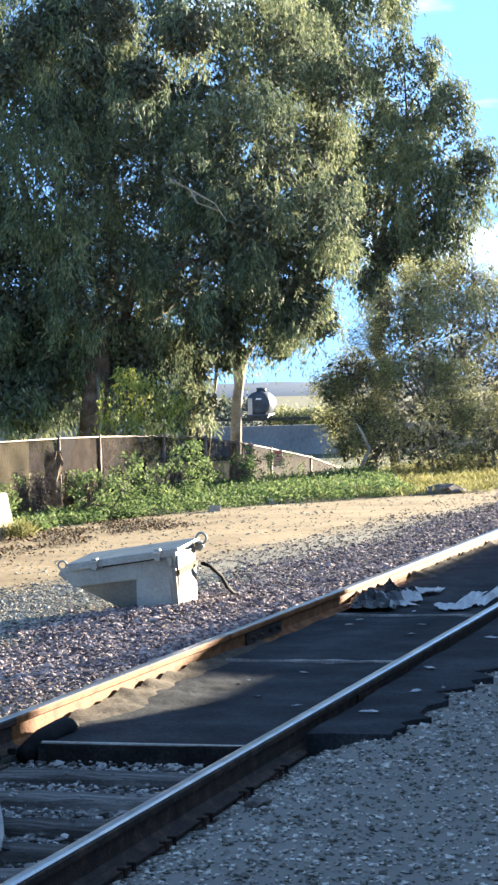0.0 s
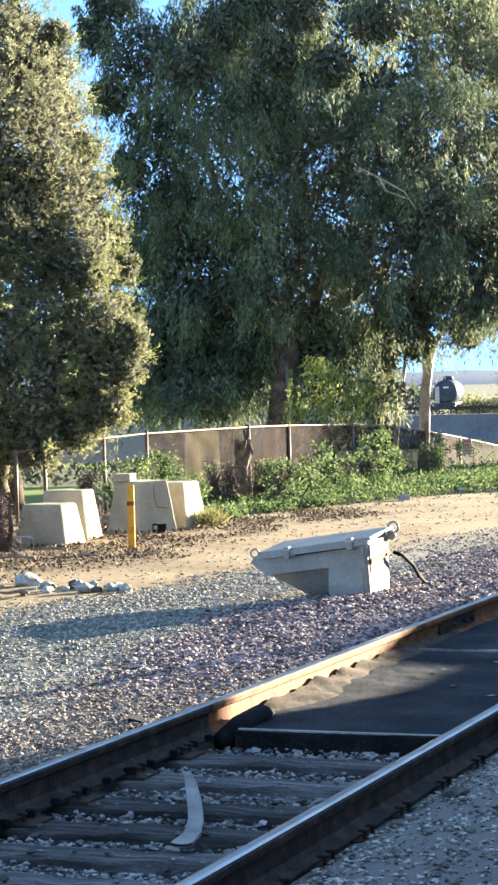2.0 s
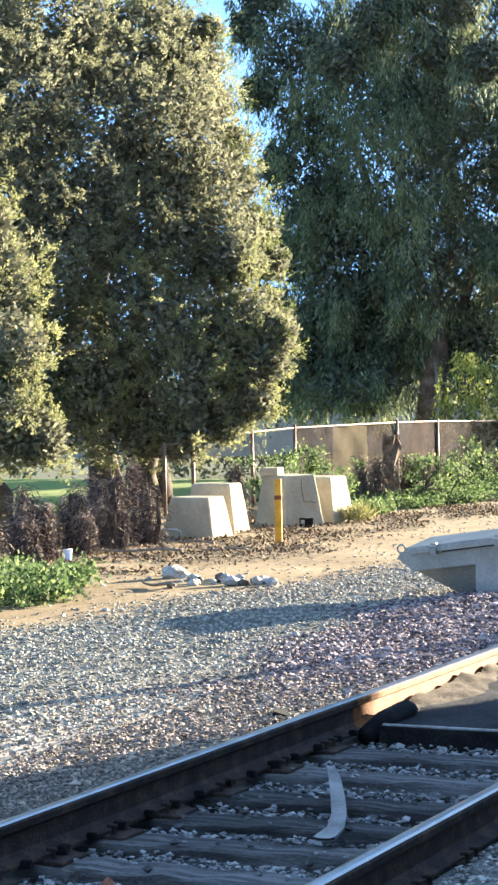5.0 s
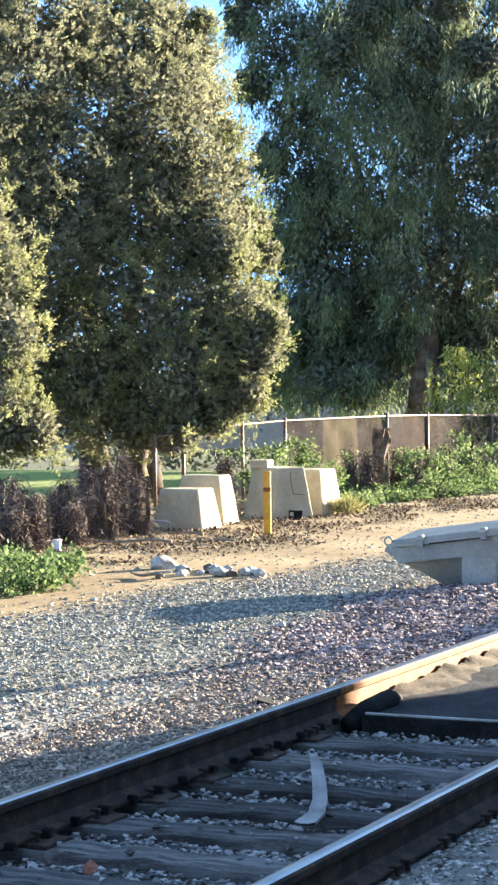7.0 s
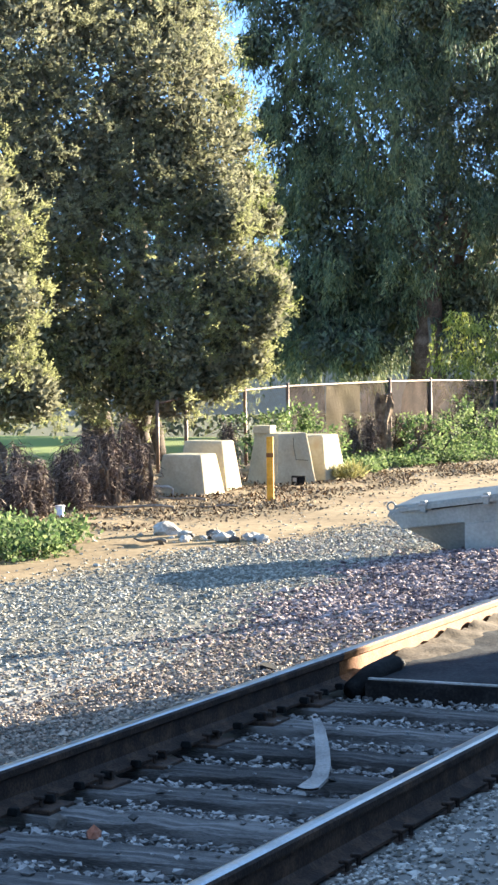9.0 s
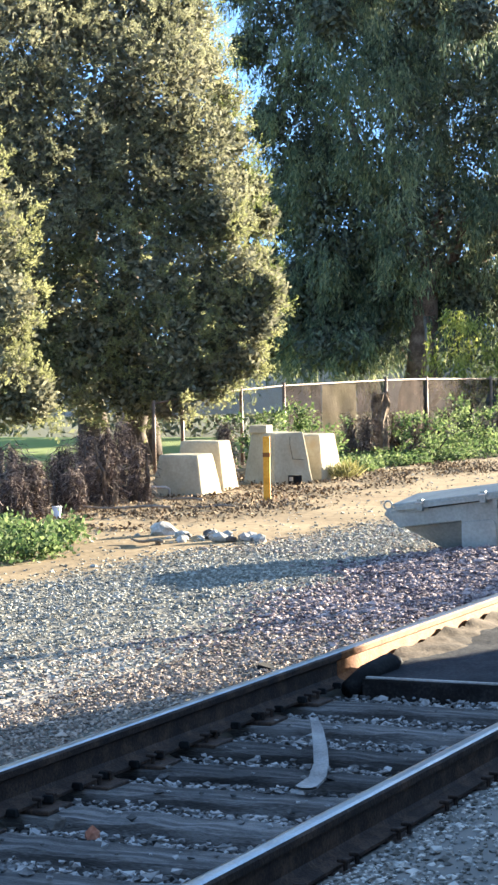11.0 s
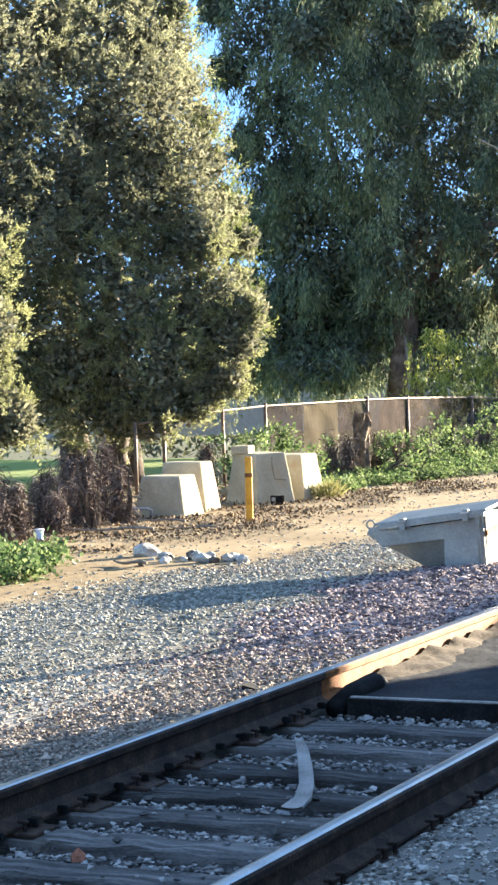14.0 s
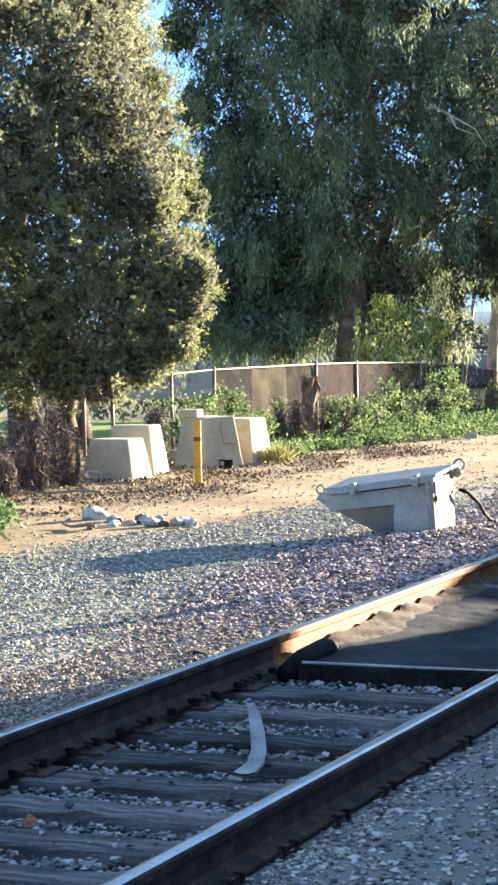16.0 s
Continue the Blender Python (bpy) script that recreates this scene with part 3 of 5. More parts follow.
def scatter(n, x0, x1, y0, y1, bias=1.0, lift=0.012):
    x = x0 + (x1 - x0) * rng.uniform(0, 1, n) ** bias
    y = rng.uniform(y0, y1, n)
    z = ground_z(x, y) + lift * rng.uniform(0.2, 1.2, n)
    return np.stack([x, y, z], 1)


def keep(p, test):
    return p[test(p[:, 0], p[:, 1])]


def mound(p):
    """Ballast heaped gently round the foot of the equipment box and along the rail."""
    q = p.copy()
    q[:, 2] += 0.07 * np.exp(-((q[:, 0] - 16.9) / 1.3) ** 2 - ((q[:, 1] - 5.85) / 0.55) ** 2) + 0.04 * np.exp(-((q[:, 1] - 4.75) / 0.35) ** 2)
    return q


def edge_wave(x):
    return 0.25 * np.sin(x * 0.9) + 0.15 * np.sin(x * 2.3 + 1)


near_ballast = mound(keep(scatter(42000, 6.5, 16, 4.52, 7.3, 1.0, 0.013), lambda x, y: y < 6.0 + 0.06 * (16 - x) + edge_wave(x) + rng.normal(0, 0.25, len(x))))
bare = (near_ballast[:, 0] < 11.5) & (near_ballast[:, 1] > 5.6) & (near_ballast[:, 1] < 6.55) & (rng.uniform(0, 1, len(near_ballast)) < 0.72)
near_ballast = near_ballast[~bare]
turn = near_ballast[:, 0] + rng.normal(0, 0.7, len(near_ballast)) < 12.3
tagged(stones("ballast_stones", near_ballast[turn], 0.0104, M_PALEBALLAST, rng), "small tan ballast stones along the rail", "ballast")
tagged(stones("ballast_stones", near_ballast[~turn], 0.0155, M_BALLAST, rng), "broken purple-brown ballast stones round the grey box", "ballast")
far_ballast = mound(keep(scatter(32000, 15.5, 40, 4.52, 7.2, 1.5, 0.013), lambda x, y: y < 6.35 - 0.02 * (x - 16) + edge_wave(x) * 0.6 + rng.normal(0, 0.22, len(x))))
tagged(stones("ballast_stones", far_ballast, 0.0175, M_BALLAST, rng), "broken purple-brown ballast stones along the rail", "ballast")
grey = keep(scatter(56000, 7.5, 21, 5.4, 9.6, 1.0, 0.006), lambda x, y: (y < 9.9 - 0.09 * x + edge_wave(x) * 0.6 + rng.normal(0, 0.22, len(x))) & (y > 6.0 + edge_wave(x + 2) - 0.02 * (x - 12) + rng.normal(0, 0.35, len(x))))
tagged(stones("gravel_stones", grey, 0.0118, M_GRAVEL, rng), "grey crushed gravel spread over the dirt", "gravel")
tagged(stones("gravel_stones", scatter(26000, 6.0, 22, 0.4, 2.85, 1.35, 0.006), 0.0105, M_SHADEGRAVEL, rng), "fine grey gravel beside the track in shade", "gravel")
infill = scatter(21000, 5.0, 10.36, NEAR_Y + 0.08, FAR_Y - 0.08, 1.0, 0.02)
past = infill[:, :1] - np.array(TIES)[None]
beside = np.min(np.abs(past), 1)
hollow = ((past < -0.1) & (past > -0.185)).any(1) & (rng.uniform(0, 1, len(infill)) < 0.9)
infill = infill[((beside > 0.1) & ~hollow) | (rng.uniform(0, 1, len(infill)) < 0.02)]
beside = np.min(np.abs(infill[:, :1] - np.array(TIES)[None]), 1)
infill[:, 2] = np.where(beside > 0.1, -0.12 + 0.085 * rng.uniform(0, 1, len(infill)) ** 0.6, -0.005)
tagged(stones("ballast_stones", infill, 0.0145, M_INFILL, rng), "grey ballast stones packed between the ties", "ballast")
tagged(stones("pebbles", keep(scatter(5200, 12, 44, 6.5, 13, 1.2, 0.006), lambda x, y: y > 8.2 - 0.04 * (x - 14)), 0.014, M_GRAVEL, rng), "small pebbles strewn over the dirt", "pebbles")
verge = keep(scatter(11000, 17, 38, 5.6, 8.6, 1.3, 0.006), lambda x, y: (y < 10.6 - 0.13 * x + edge_wave(x) * 0.5 + rng.normal(0, 0.3, len(x))) | ((y < 7.2) & (rng.uniform(0, 1, len(x)) < 0.35)))
tagged(stones("gravel_stones", verge, 0.013, M_PALEBALLAST, rng), "sparse tan gravel between ballast and dirt", "gravel")


lumps_near = scatter(150, 5.0, 6.9, NEAR_Y + 0.15, FAR_Y - 0.12, 1.0, 0.0)
lumps_near = lumps_near[np.min(np.abs(lumps_near[:, :1] - np.array(TIES)[None]), 1) > 0.13]
lumps_near[:, 2] = -0.045
tagged(stones("ballast_stones", lumps_near, 0.03, M_INFILL, rng, 0.7), "larger grey stones between the nearest ties", "ballast")


# ---- single rocks and litter ----
def rock(name, at, size, mat, seed, label, category="rock", group=""):
    r = random.Random(seed)
    bm = bmesh.new()
    bmesh.ops.create_icosphere(bm, subdivisions=1 if max(size) < 0.09 else 2, radius=1)
    for v in bm.verts:
        k = 1 + r.uniform(-0.16, 0.16) + 0.28 * noise.noise(v.co * 1.4 + Vector((seed, 0, 0))) + 0.12 * noise.noise(v.co * 4 + Vector((0, seed, 0)))
        v.co = Vector((v.co.x * size[0] * k, v.co.y * size[1] * k, max(v.co.z, -0.6) * size[2] * k))
    ob = tagged(part(name, bm, mat), label, category, group)
    ob.matrix_world = pose(at[0], at[1], at[2] + size[2] * 0.5, 0, 0, r.uniform(0, 360))
    return ob


M_PALEROCK = material("pale_rock", ((0.24, 0.22, 0.185), (0.4, 0.375, 0.33), (0.55, 0.53, 0.48)), 8, 0.9, 0.5, 60, rand=0.1)
M_DARKROCK = material("dark_rock", ((0.05, 0.045, 0.04), (0.11, 0.1, 0.09), (0.2, 0.18, 0.16)), 8, 0.9, 0.5, 60)
M_REDROCK = material("red_brick_rubble", ((0.2, 0.08, 0.05), (0.32, 0.13, 0.08), (0.42, 0.22, 0.15)), 8, 0.9, 0.4, 60)
rock("rock", (18.35, 9.5, -0.02), (0.1, 0.14, 0.085), M_PALEROCK, 1, "large pale rock on the dirt", group="rubble on the dirt")
rock("rock", (18.25, 9.25, -0.02), (0.07, 0.08, 0.05), M_PALEROCK, 2, "pale rubble rock on the dirt", group="rubble on the dirt")
for k in range(26):
    x, y = 18.1 + rng.normal(0, 0.28), 8.95 + rng.uniform(-0.65, 0.35)
    s = rng.uniform(0.025, 0.075)
    rock("rock", (x, y, -0.02), (s * 1.2, s, s * 0.75), M_PALEROCK if k % 3 else M_DARKROCK, 10 + k, "pale broken rubble lying on the dirt" if k % 3 else "dark broken rubble lying on the dirt", group="rubble on the dirt")
rock("rock", (6.95, 3.93, -0.03), (0.035, 0.035, 0.03), M_REDROCK, 50, "reddish stone between the ties")
rock("rock", (7.05, 4.14, -0.03), (0.045, 0.04, 0.038), M_DARKROCK, 51, "grey stone against the rail foot")
rock("rock", (10.5, 5.02, -0.02), (0.05, 0.13, 0.02), M_PALEROCK, 52, "flat pale stone beside the rail")
rock("rock", (37.2, 7.5, -0.05), (0.3, 0.42, 0.13), M_DARKROCK, 53, "low dark heap of soil at the dirt edge", "soil heap")
rock("rock", (34.4, 9.85, -0.04), (0.05, 0.06, 0.07), M_PALEROCK, 54, "small white stone at the weeds")
rock("rubble_block", (8.85, 2.62, 0.06), (0.06, 0.07, 0.03), M_DARKROCK, 55, "dark clod in the gravel beside the rail", "clod")
cube = part("rubble_block", box_bm((0.2, 0.17, 0.12), (0, 0, 0.05), 0.015), M_PALEROCK)
tagged(cube, "small square concrete rubble block on the dirt", "rubble block")
cube.matrix_world = pose(32.3, 10.15, -0.04, 0, 4, 25)
wedge = tagged(part("steel_wedge", prism_bm([(0, 0), (0.13, 0), (0.12, 0.085), (0.03, 0.06)], 0.1), M_BLACK), "dark iron wedge lying against the rail", "iron wedge")
wedge.matrix_world = pose(10.45, 4.74, 0.0, 0, 0, 10)
for at, length, r, turn in (((17.45, 9.2, 0.02), 0.42, 0.016, 68), ((20.9, 11.25, 0.03), 1.0, 0.016, 100), ((22.2, 11.3, 0.03), 0.8, 0.014, 75), ((21.4, 10.5, 0.015), 0.6, 0.011, 95)):
    pts = [(length * (t - 0.5), 0.02 * math.sin(5 * t + length * 9), 0.012 * math.sin(7 * t)) for t in np.linspace(0, 1, 8).tolist()]
    ob = tagged(part("dead_branch", tube_bm(pts, [r * k for k in (1, 1.05, 0.98, 0.9, 0.92, 0.8, 0.7, 0.55)], 8), M_TWIG, smooth=True), "grey dead branch lying on the dirt", "branch", "fallen branches")
    ob.matrix_world = pose(*at, 0, 0, turn)


def crumple(name, at, size, mat, seed, height, turn, label, category, folds=3.0):
    """A crumpled sheet: a folded, torn-edged skin with thickness."""
    n = 16
    bm = bmesh.new()
    grid = []
    for i in range(n):
        row = []
        for j in range(n):
            u, w = i / (n - 1) - 0.5, j / (n - 1) - 0.5
            p = Vector((u * folds, w * folds, seed))
            edge = 1 + 0.18 * noise.noise(Vector((u * 5, w * 5, seed + 4)))
            z = height * (0.25 + abs(noise.noise(p)) + 0.5 * abs(noise.noise(p * 2.3))) * (1.15 - 2 * max(abs(u), abs(w)) * 0.8)
            row.append(bm.verts.new((u * size[0] * edge, w * size[1] * edge, max(0.004, z))))
        grid.append(row)
    for i in range(n - 1):
        for j in range(n - 1):
            bm.faces.new((grid[i][j], grid[i + 1][j], grid[i + 1][j + 1], grid[i][j + 1]))
    bmesh.ops.solidify(bm, geom=bm.faces, thickness=0.003)
    ob = tagged(part(name, bm, mat), label, category)
    ob.matrix_world = pose(*at, 0, 0, turn)
    return ob


M_BAG = material("black_plastic", ((0.01, 0.01, 0.012), (0.02, 0.02, 0.024), (0.05, 0.05, 0.055)), 7, 0.3, 0.2, 40)
crumple("plastic_bag", (17.55, 4.15, 0.04), (1.15, 0.42, 0), M_BAG, 3, 0.15, 8, "crumpled black plastic bag on the asphalt crossing", "plastic bag", 4)
crumple("plastic_bag", (18.3, 4.2, 0.04), (0.5, 0.3, 0), M_BAG, 5, 0.17, 40, "torn black plastic bag beside the rail", "plastic bag", 4)
for k, (x, y, sx, sy, turn, h) in enumerate(((18.0, 3.97, 0.75, 0.2, 15, 0.1), (18.45, 4.0, 0.5, 0.24, -20, 0.09), (17.5, 3.9, 0.4, 0.13, 30, 0.06), (18.7, 3.88, 0.35, 0.12, 5, 0.05))):
    crumple("paper_sheet", (x, y, 0.04), (sx, sy, 0), M_PAPER, 20 + k, h, turn, "crumpled white paper strewn on the dark asphalt", "paper")
for k, (x, y, sx, sy, turn, h) in enumerate(((17.8, 3.42, 1.5, 0.14, 4, 0.06), (18.2, 3.3, 1.7, 0.14, 2, 0.06), (17.3, 3.5, 0.5, 0.18, 20, 0.04))):
    crumple("cardboard_sheet", (x, y, 0.04), (sx, sy, 0), M_PAPER, 30 + k, h, turn, "torn white cardboard lying beside the rail", "cardboard")
for k in range(9):
    x, y = rng.uniform(11.2, 17), rng.uniform(3.15, 4.1)
    crumple("paper_scrap", (x, y, 0.038), (0.07, 0.03, 0), M_PAPER, 40 + k, 0.01, rng.uniform(0, 180), "small white paper scrap on the asphalt", "paper scrap")
for k, (x, y) in enumerate(((12.0, 2.62), (13.0, 2.75), (14.6, 2.66), (11.2, 2.7))):
    crumple("paper_scrap", (x, y, 0.112), (0.1, 0.05, 0), M_PAPER, 60 + k, 0.015, 30 * k, "small pale scrap on the asphalt edge", "paper scrap")

# curved wood strip between the rails
pts = [(9.3, 4.05), (9.0, 3.9), (8.6, 3.715), (8.27, 3.57), (8.02, 3.48), (7.8, 3.435)]
bm = bmesh.new()
rows = []
for k, (x, y) in enumerate(pts):
    w = (0.018, 0.026, 0.03, 0.031, 0.034, 0.042)[k]
    zc = (0.012, 0.014, 0.012, 0.01, 0.006, 0.012)[k]
    rows.append([bm.verts.new((x + 0.28 * w * s, y - w * s, zc + dz + 0.012 * abs(s))) for s in (-1, -0.4, 0.4, 1) for dz in (0, 0.012)])
for a, b in zip(rows, rows[1:]):
    for i, j in ((0, 2), (2, 4), (4, 6)):
        bm.faces.new((a[i + 1], a[j + 1], b[j + 1], b[i + 1]))
        bm.faces.new((a[j], a[i], b[i], b[j]))
    bm.faces.new((a[0], a[1], b[1], b[0]))
    bm.faces.new((a[7], a[6], b[6], b[7]))
bmesh.ops.recalc_face_normals(bm, faces=bm.faces)
M_STRIP = material("split_grey_wood", ((0.14, 0.134, 0.125), (0.27, 0.257, 0.243), (0.4, 0.385, 0.365)), 4, 0.85, 0.4, 90)
tagged(part("wood_strip", bm, M_STRIP), "curved pale grey split wood strip lying across the ties", "wood strip")


# ---- trackside box ----
def rust_band_material():
    m = material("enamel_with_rust", ((0.17, 0.158, 0.13), (0.23, 0.215, 0.18), (0.29, 0.273, 0.232)), 4, 0.5, 0.06, 40)
    n, l = m.node_tree.nodes, m.node_tree.links
    b = n["Principled BSDF"]
    was = b.inputs["Base Color"].links[0].from_socket
    tc, wave, ramp, mix = n.new("ShaderNodeTexCoord"), n.new("ShaderNodeTexNoise"), n.new("ShaderNodeValToRGB"), n.new("ShaderNodeMix")
    mp = n.new("ShaderNodeMapping")
    mp.inputs["Scale"].default_value = (5, 5, 2.2)
    l.new(tc.outputs["Object"], mp.inputs["Vector"])
    l.new(mp.outputs["Vector"], wave.inputs["Vector"])
    wave.inputs["Scale"].default_value, wave.inputs["Detail"].default_value = 1.6, 6
    ramp.color_ramp.elements[0].position, ramp.color_ramp.elements[1].position = 0.56, 0.68
    l.new(wave.outputs["Fac"], ramp.inputs["Fac"])
    mix.data_type = "RGBA"
    l.new(ramp.outputs["Color"], mix.inputs["Factor"])
    l.new(was, mix.inputs[6])
    mix.inputs[7].default_value = (0.2, 0.11, 0.05, 1)
    l.new(mix.outputs[2], b.inputs["Base Color"])
    return m


M_RUSTPAINT = rust_band_material()
M_RUST = material("rust_stain", ((0.11, 0.045, 0.016), (0.17, 0.075, 0.028), (0.23, 0.125, 0.06)), 8, 0.8, 0.2, 50)


def beveled(bm, r):
    bmesh.ops.bevel(bm, geom=list(bm.edges), offset=r, segments=2, affect="EDGES", profile=0.6)
    return bm


def ring_bm(centre, r, thick, n=18):
    pts = [(centre[0], centre[1] + r * math.cos(a), centre[2] + r * math.sin(a)) for a in (2 * math.pi * k / n for k in range(n + 1))]
    return tube_bm(pts, thick, 6)


def rear_up(bm, k=0.09, above=0.28):
    """Leans the upper part of the box so that its lid rises towards the back."""
    for v in bm.verts:
        if v.co.z > above:
            v.co.z += k * max(0.0, v.co.x)
    return bm


def build_box():
    ob = tagged(empty("trackside_box", (17.3, 5.77, 0.0)), "pale grey steel equipment box with overhanging lid in ballast", "equipment box")
    part("body", rear_up(beveled(prism_bm([(0, -0.06), (0.02, 0.5), (0.975, 0.37), (1.03, 0.31), (0.935, 0.195), (0.62, 0.235), (0.37, 0.265), (0.37, -0.06)], 0.52), 0.008)), M_BOX, ob)
    part("side_panel", rear_up(beveled(prism_bm([(-0.006, -0.05), (0.006, 0.46), (0.03, 0.46), (0.016, -0.05)], 0.48, 0.025), 0.003)), M_RUSTPAINT, ob, "white painted side with rust streaks")
    part("rust_seam", rear_up(prism_bm([(-0.01, 0.295), (-0.009, 0.34), (0.02, 0.34), (0.02, 0.295)], 0.5, 0.015)), M_RUST, ob, "rust-stained seam across the side")
    bm = prism_bm([(0.37, -0.06), (0.37, 0.26), (0.62, 0.23), (0.925, 0.19), (0.64, 0.02), (0.54, -0.06)], 0.34, 0.05)
    for v in bm.verts:
        if v.co.x < 0.1:
            v.co.x += 0.75 * (0.27 - v.co.z)
    part("chute", bm, M_BOX, ob)
    part("corner_post", beveled(prism_bm([(-0.012, -0.06), (0.016, 0.36), (0.05, 0.36), (0.024, -0.06)], 0.03, -0.014), 0.005), M_RUSTPAINT, ob, "white corner strip")
    part("front_plate", beveled(prism_bm([(0.05, -0.05), (0.065, 0.25), (0.1, 0.285), (0.33, 0.258), (0.365, 0.22), (0.365, -0.05)], 0.014, -0.012), 0.003), M_BOX, ob)
    lid = part("lid", rear_up(beveled(prism_bm([(-0.02, 0.502), (-0.02, 0.53), (0.975, 0.4), (0.975, 0.373)], 0.6, -0.04), 0.008)), M_BOX, ob)
    part("lid_lip", beveled(prism_bm([(0.0, 0.465), (0.0, 0.505), (0.94, 0.38), (0.94, 0.342)], 0.02, -0.046), 0.004), M_BOX, lid)
    # The dark gap below the lid is laid on as a black strip.
    part("lid_gap", prism_bm([(0.2, 0.43), (0.2, 0.442), (0.66, 0.38), (0.66, 0.366)], 0.012, -0.012), M_BLACK, ob, "thin black strip put in for the gap under the lid")
    for y in (0.16, 0.72):
        zt = 0.53 - y * 0.138
        part("hinge", beveled(box_bm((0.05, 0.05, 0.1), (-0.04, y, zt - 0.035)), 0.006), M_BOX, lid)
        part("hinge_pin", tube_bm([(-0.065, y - 0.035, zt - 0.012), (-0.065, y + 0.035, zt - 0.017)], 0.01, 8), M_GALV, lid)
    part("lifting_ring", ring_bm((0.02, 1.035, 0.385), 0.036, 0.009), M_BOX, ob, smooth=True)
    part("lug", beveled(prism_bm([(0.95, 0.3), (0.95, 0.37), (1.04, 0.36), (1.07, 0.31), (1.01, 0.25)], 0.02, 0.01), 0.004), M_BOX, ob)
    part("lifting_ring", ring_bm((0.5, -0.05, 0.575), 0.045, 0.011), M_BOX, ob, smooth=True)
    part("lug", beveled(prism_bm([(0.02, 0.47), (0.02, 0.56), (-0.04, 0.55), (-0.065, 0.5), (-0.03, 0.46)], 0.02, 0.524), 0.004), M_BOX, ob)
    part("latch", beveled(box_bm((0.03, 0.035, 0.1), (-0.025, 0.06, 0.425)), 0.005), M_BOX, ob)
    return ob


build_box()
cable = [(17.8, 5.72, 0.36), (17.9, 5.68, 0.33), (18.15, 5.66, 0.22), (18.45, 5.7, 0.1), (18.75, 5.74, 0.02), (19.0, 5.75, -0.03)]
tagged(part("cable", tube_bm(cable, 0.017, 8), M_BLACK, smooth=True), "thick black cable running from the box into ballast", "cable")


# ---- concrete blocks ----
def stained_concrete():
    m = material("stained_concrete", ((0.29, 0.25, 0.168), (0.36, 0.315, 0.218), (0.43, 0.38, 0.27)), 3, 0.85, 0.08, 30, rand=0.06)
    n, l = m.node_tree.nodes, m.node_tree.links
    b = n["Principled BSDF"]
    was = b.inputs["Base Color"].links[0].from_socket
    tc, ns, ramp, mix = n.new("ShaderNodeTexCoord"), n.new("ShaderNodeTexNoise"), n.new("ShaderNodeValToRGB"), n.new("ShaderNodeMix")
    info, add = n.new("ShaderNodeObjectInfo"), n.new("ShaderNodeVectorMath")
    l.new(tc.outputs["Object"], add.inputs[0])
    l.new(info.outputs["Location"], add.inputs[1])
    ns.inputs["Scale"].default_value, ns.inputs["Detail"].default_value = 3.2, 5
    l.new(add.outputs[0], ns.inputs["Vector"])
    ramp.color_ramp.elements[0].position, ramp.color_ramp.elements[1].position = 0.6, 0.72
    l.new(ns.outputs["Fac"], ramp.inputs["Fac"])
    mix.data_type = "RGBA"
    l.new(ramp.outputs["Color"], mix.inputs["Factor"])
    l.new(was, mix.inputs[6])
    mix.inputs[7].default_value = (0.36, 0.29, 0.18, 1)
    l.new(mix.outputs[2], b.inputs["Base Color"])
    return m


M_BLOCK = stained_concrete()


def build_block(at, size, taper, turn, label):
    ob = tagged(empty("concrete_block", at, turn), label, "concrete block", "concrete blocks beside the fence")
    bm = box_bm(size, (0, 0, size[2] / 2), 0.022, taper)
    bmesh.ops.subdivide_edges(bm, edges=[e for e in bm.edges if e.calc_length() > 0.2], cuts=3, use_grid_fill=True)
    for v in bm.verts:
        v.co += v.co.normalized() * 0.008 * noise.noise(v.co * 7 + Vector(at))
    part("block", bm, M_BLOCK, ob)
    return ob


build_block((23.42, 11.79, -0.03), (0.56, 0.69, 0.5), 0.74, 0, "cream painted concrete block with sloping sides and stained face")
build_block((24.28, 11.95, -0.03), (0.46, 0.7, 0.62), 0.74, 0, "cream painted concrete block with sloping sides")
wide = build_block((25.72, 11.62, -0.03), (0.64, 0.66, 0.66), 0.74, -28, "wide cream concrete block with a cracked face")
part("crack", tube_bm([(0.0, -0.262, 0.6), (-0.01, -0.275, 0.5), (0.0, -0.29, 0.4), (0.01, -0.302, 0.32), (0.12, -0.303, 0.31), (0.2, -0.305, 0.3)], 0.0035, 5), M_BLACK, wide)
build_block((26.55, 11.5, -0.03), (0.7, 0.6, 0.6), 0.74, 0, "cream concrete block with dry grass at its foot")
lift = tagged(part("cover_box", box_bm((0.25, 0.24, 0.1), (0, 0, 0.05), 0.012), M_BLOCK), "small cream cover box resting on a concrete block", "cover box")
lift.matrix_world = pose(25.6, 11.8, 0.625, 0, 0, 6)
meter = tagged(empty("junction_box", (25.36, 11.22, -0.02), -28), "small black junction box on the ground", "junction box")
part("case", box_bm((0.12, 0.15, 0.12), (0, 0, 0.06), 0.012), M_BLACK, meter)
part("cover", box_bm((0.01, 0.07, 0.05), (-0.063, 0.0, 0.07), 0.003), M_GALV, meter)
hoop = [(22.95, 12.1, -0.02), (22.95, 12.1, 0.08), (22.95, 12.06, 0.1), (22.97, 11.84, 0.1), (22.98, 11.8, 0.08), (22.98, 11.8, -0.02)]
tagged(part("pipe_hoop", tube_bm(hoop, 0.018, 8), M_GALV, smooth=True), "small pale bent pipe hoop in the ground", "pipe")
marker = tagged(empty("marker_post", (22.64, 10.37, -0.03), 20), "faded yellow marker post leaning slightly, set in dirt", "marker post")
part("post", box_bm((0.05, 0.082, 0.76), (0, 0, 0.37), 0.012, 0.97, (0, 1, 0)), M_YELLOW, marker)
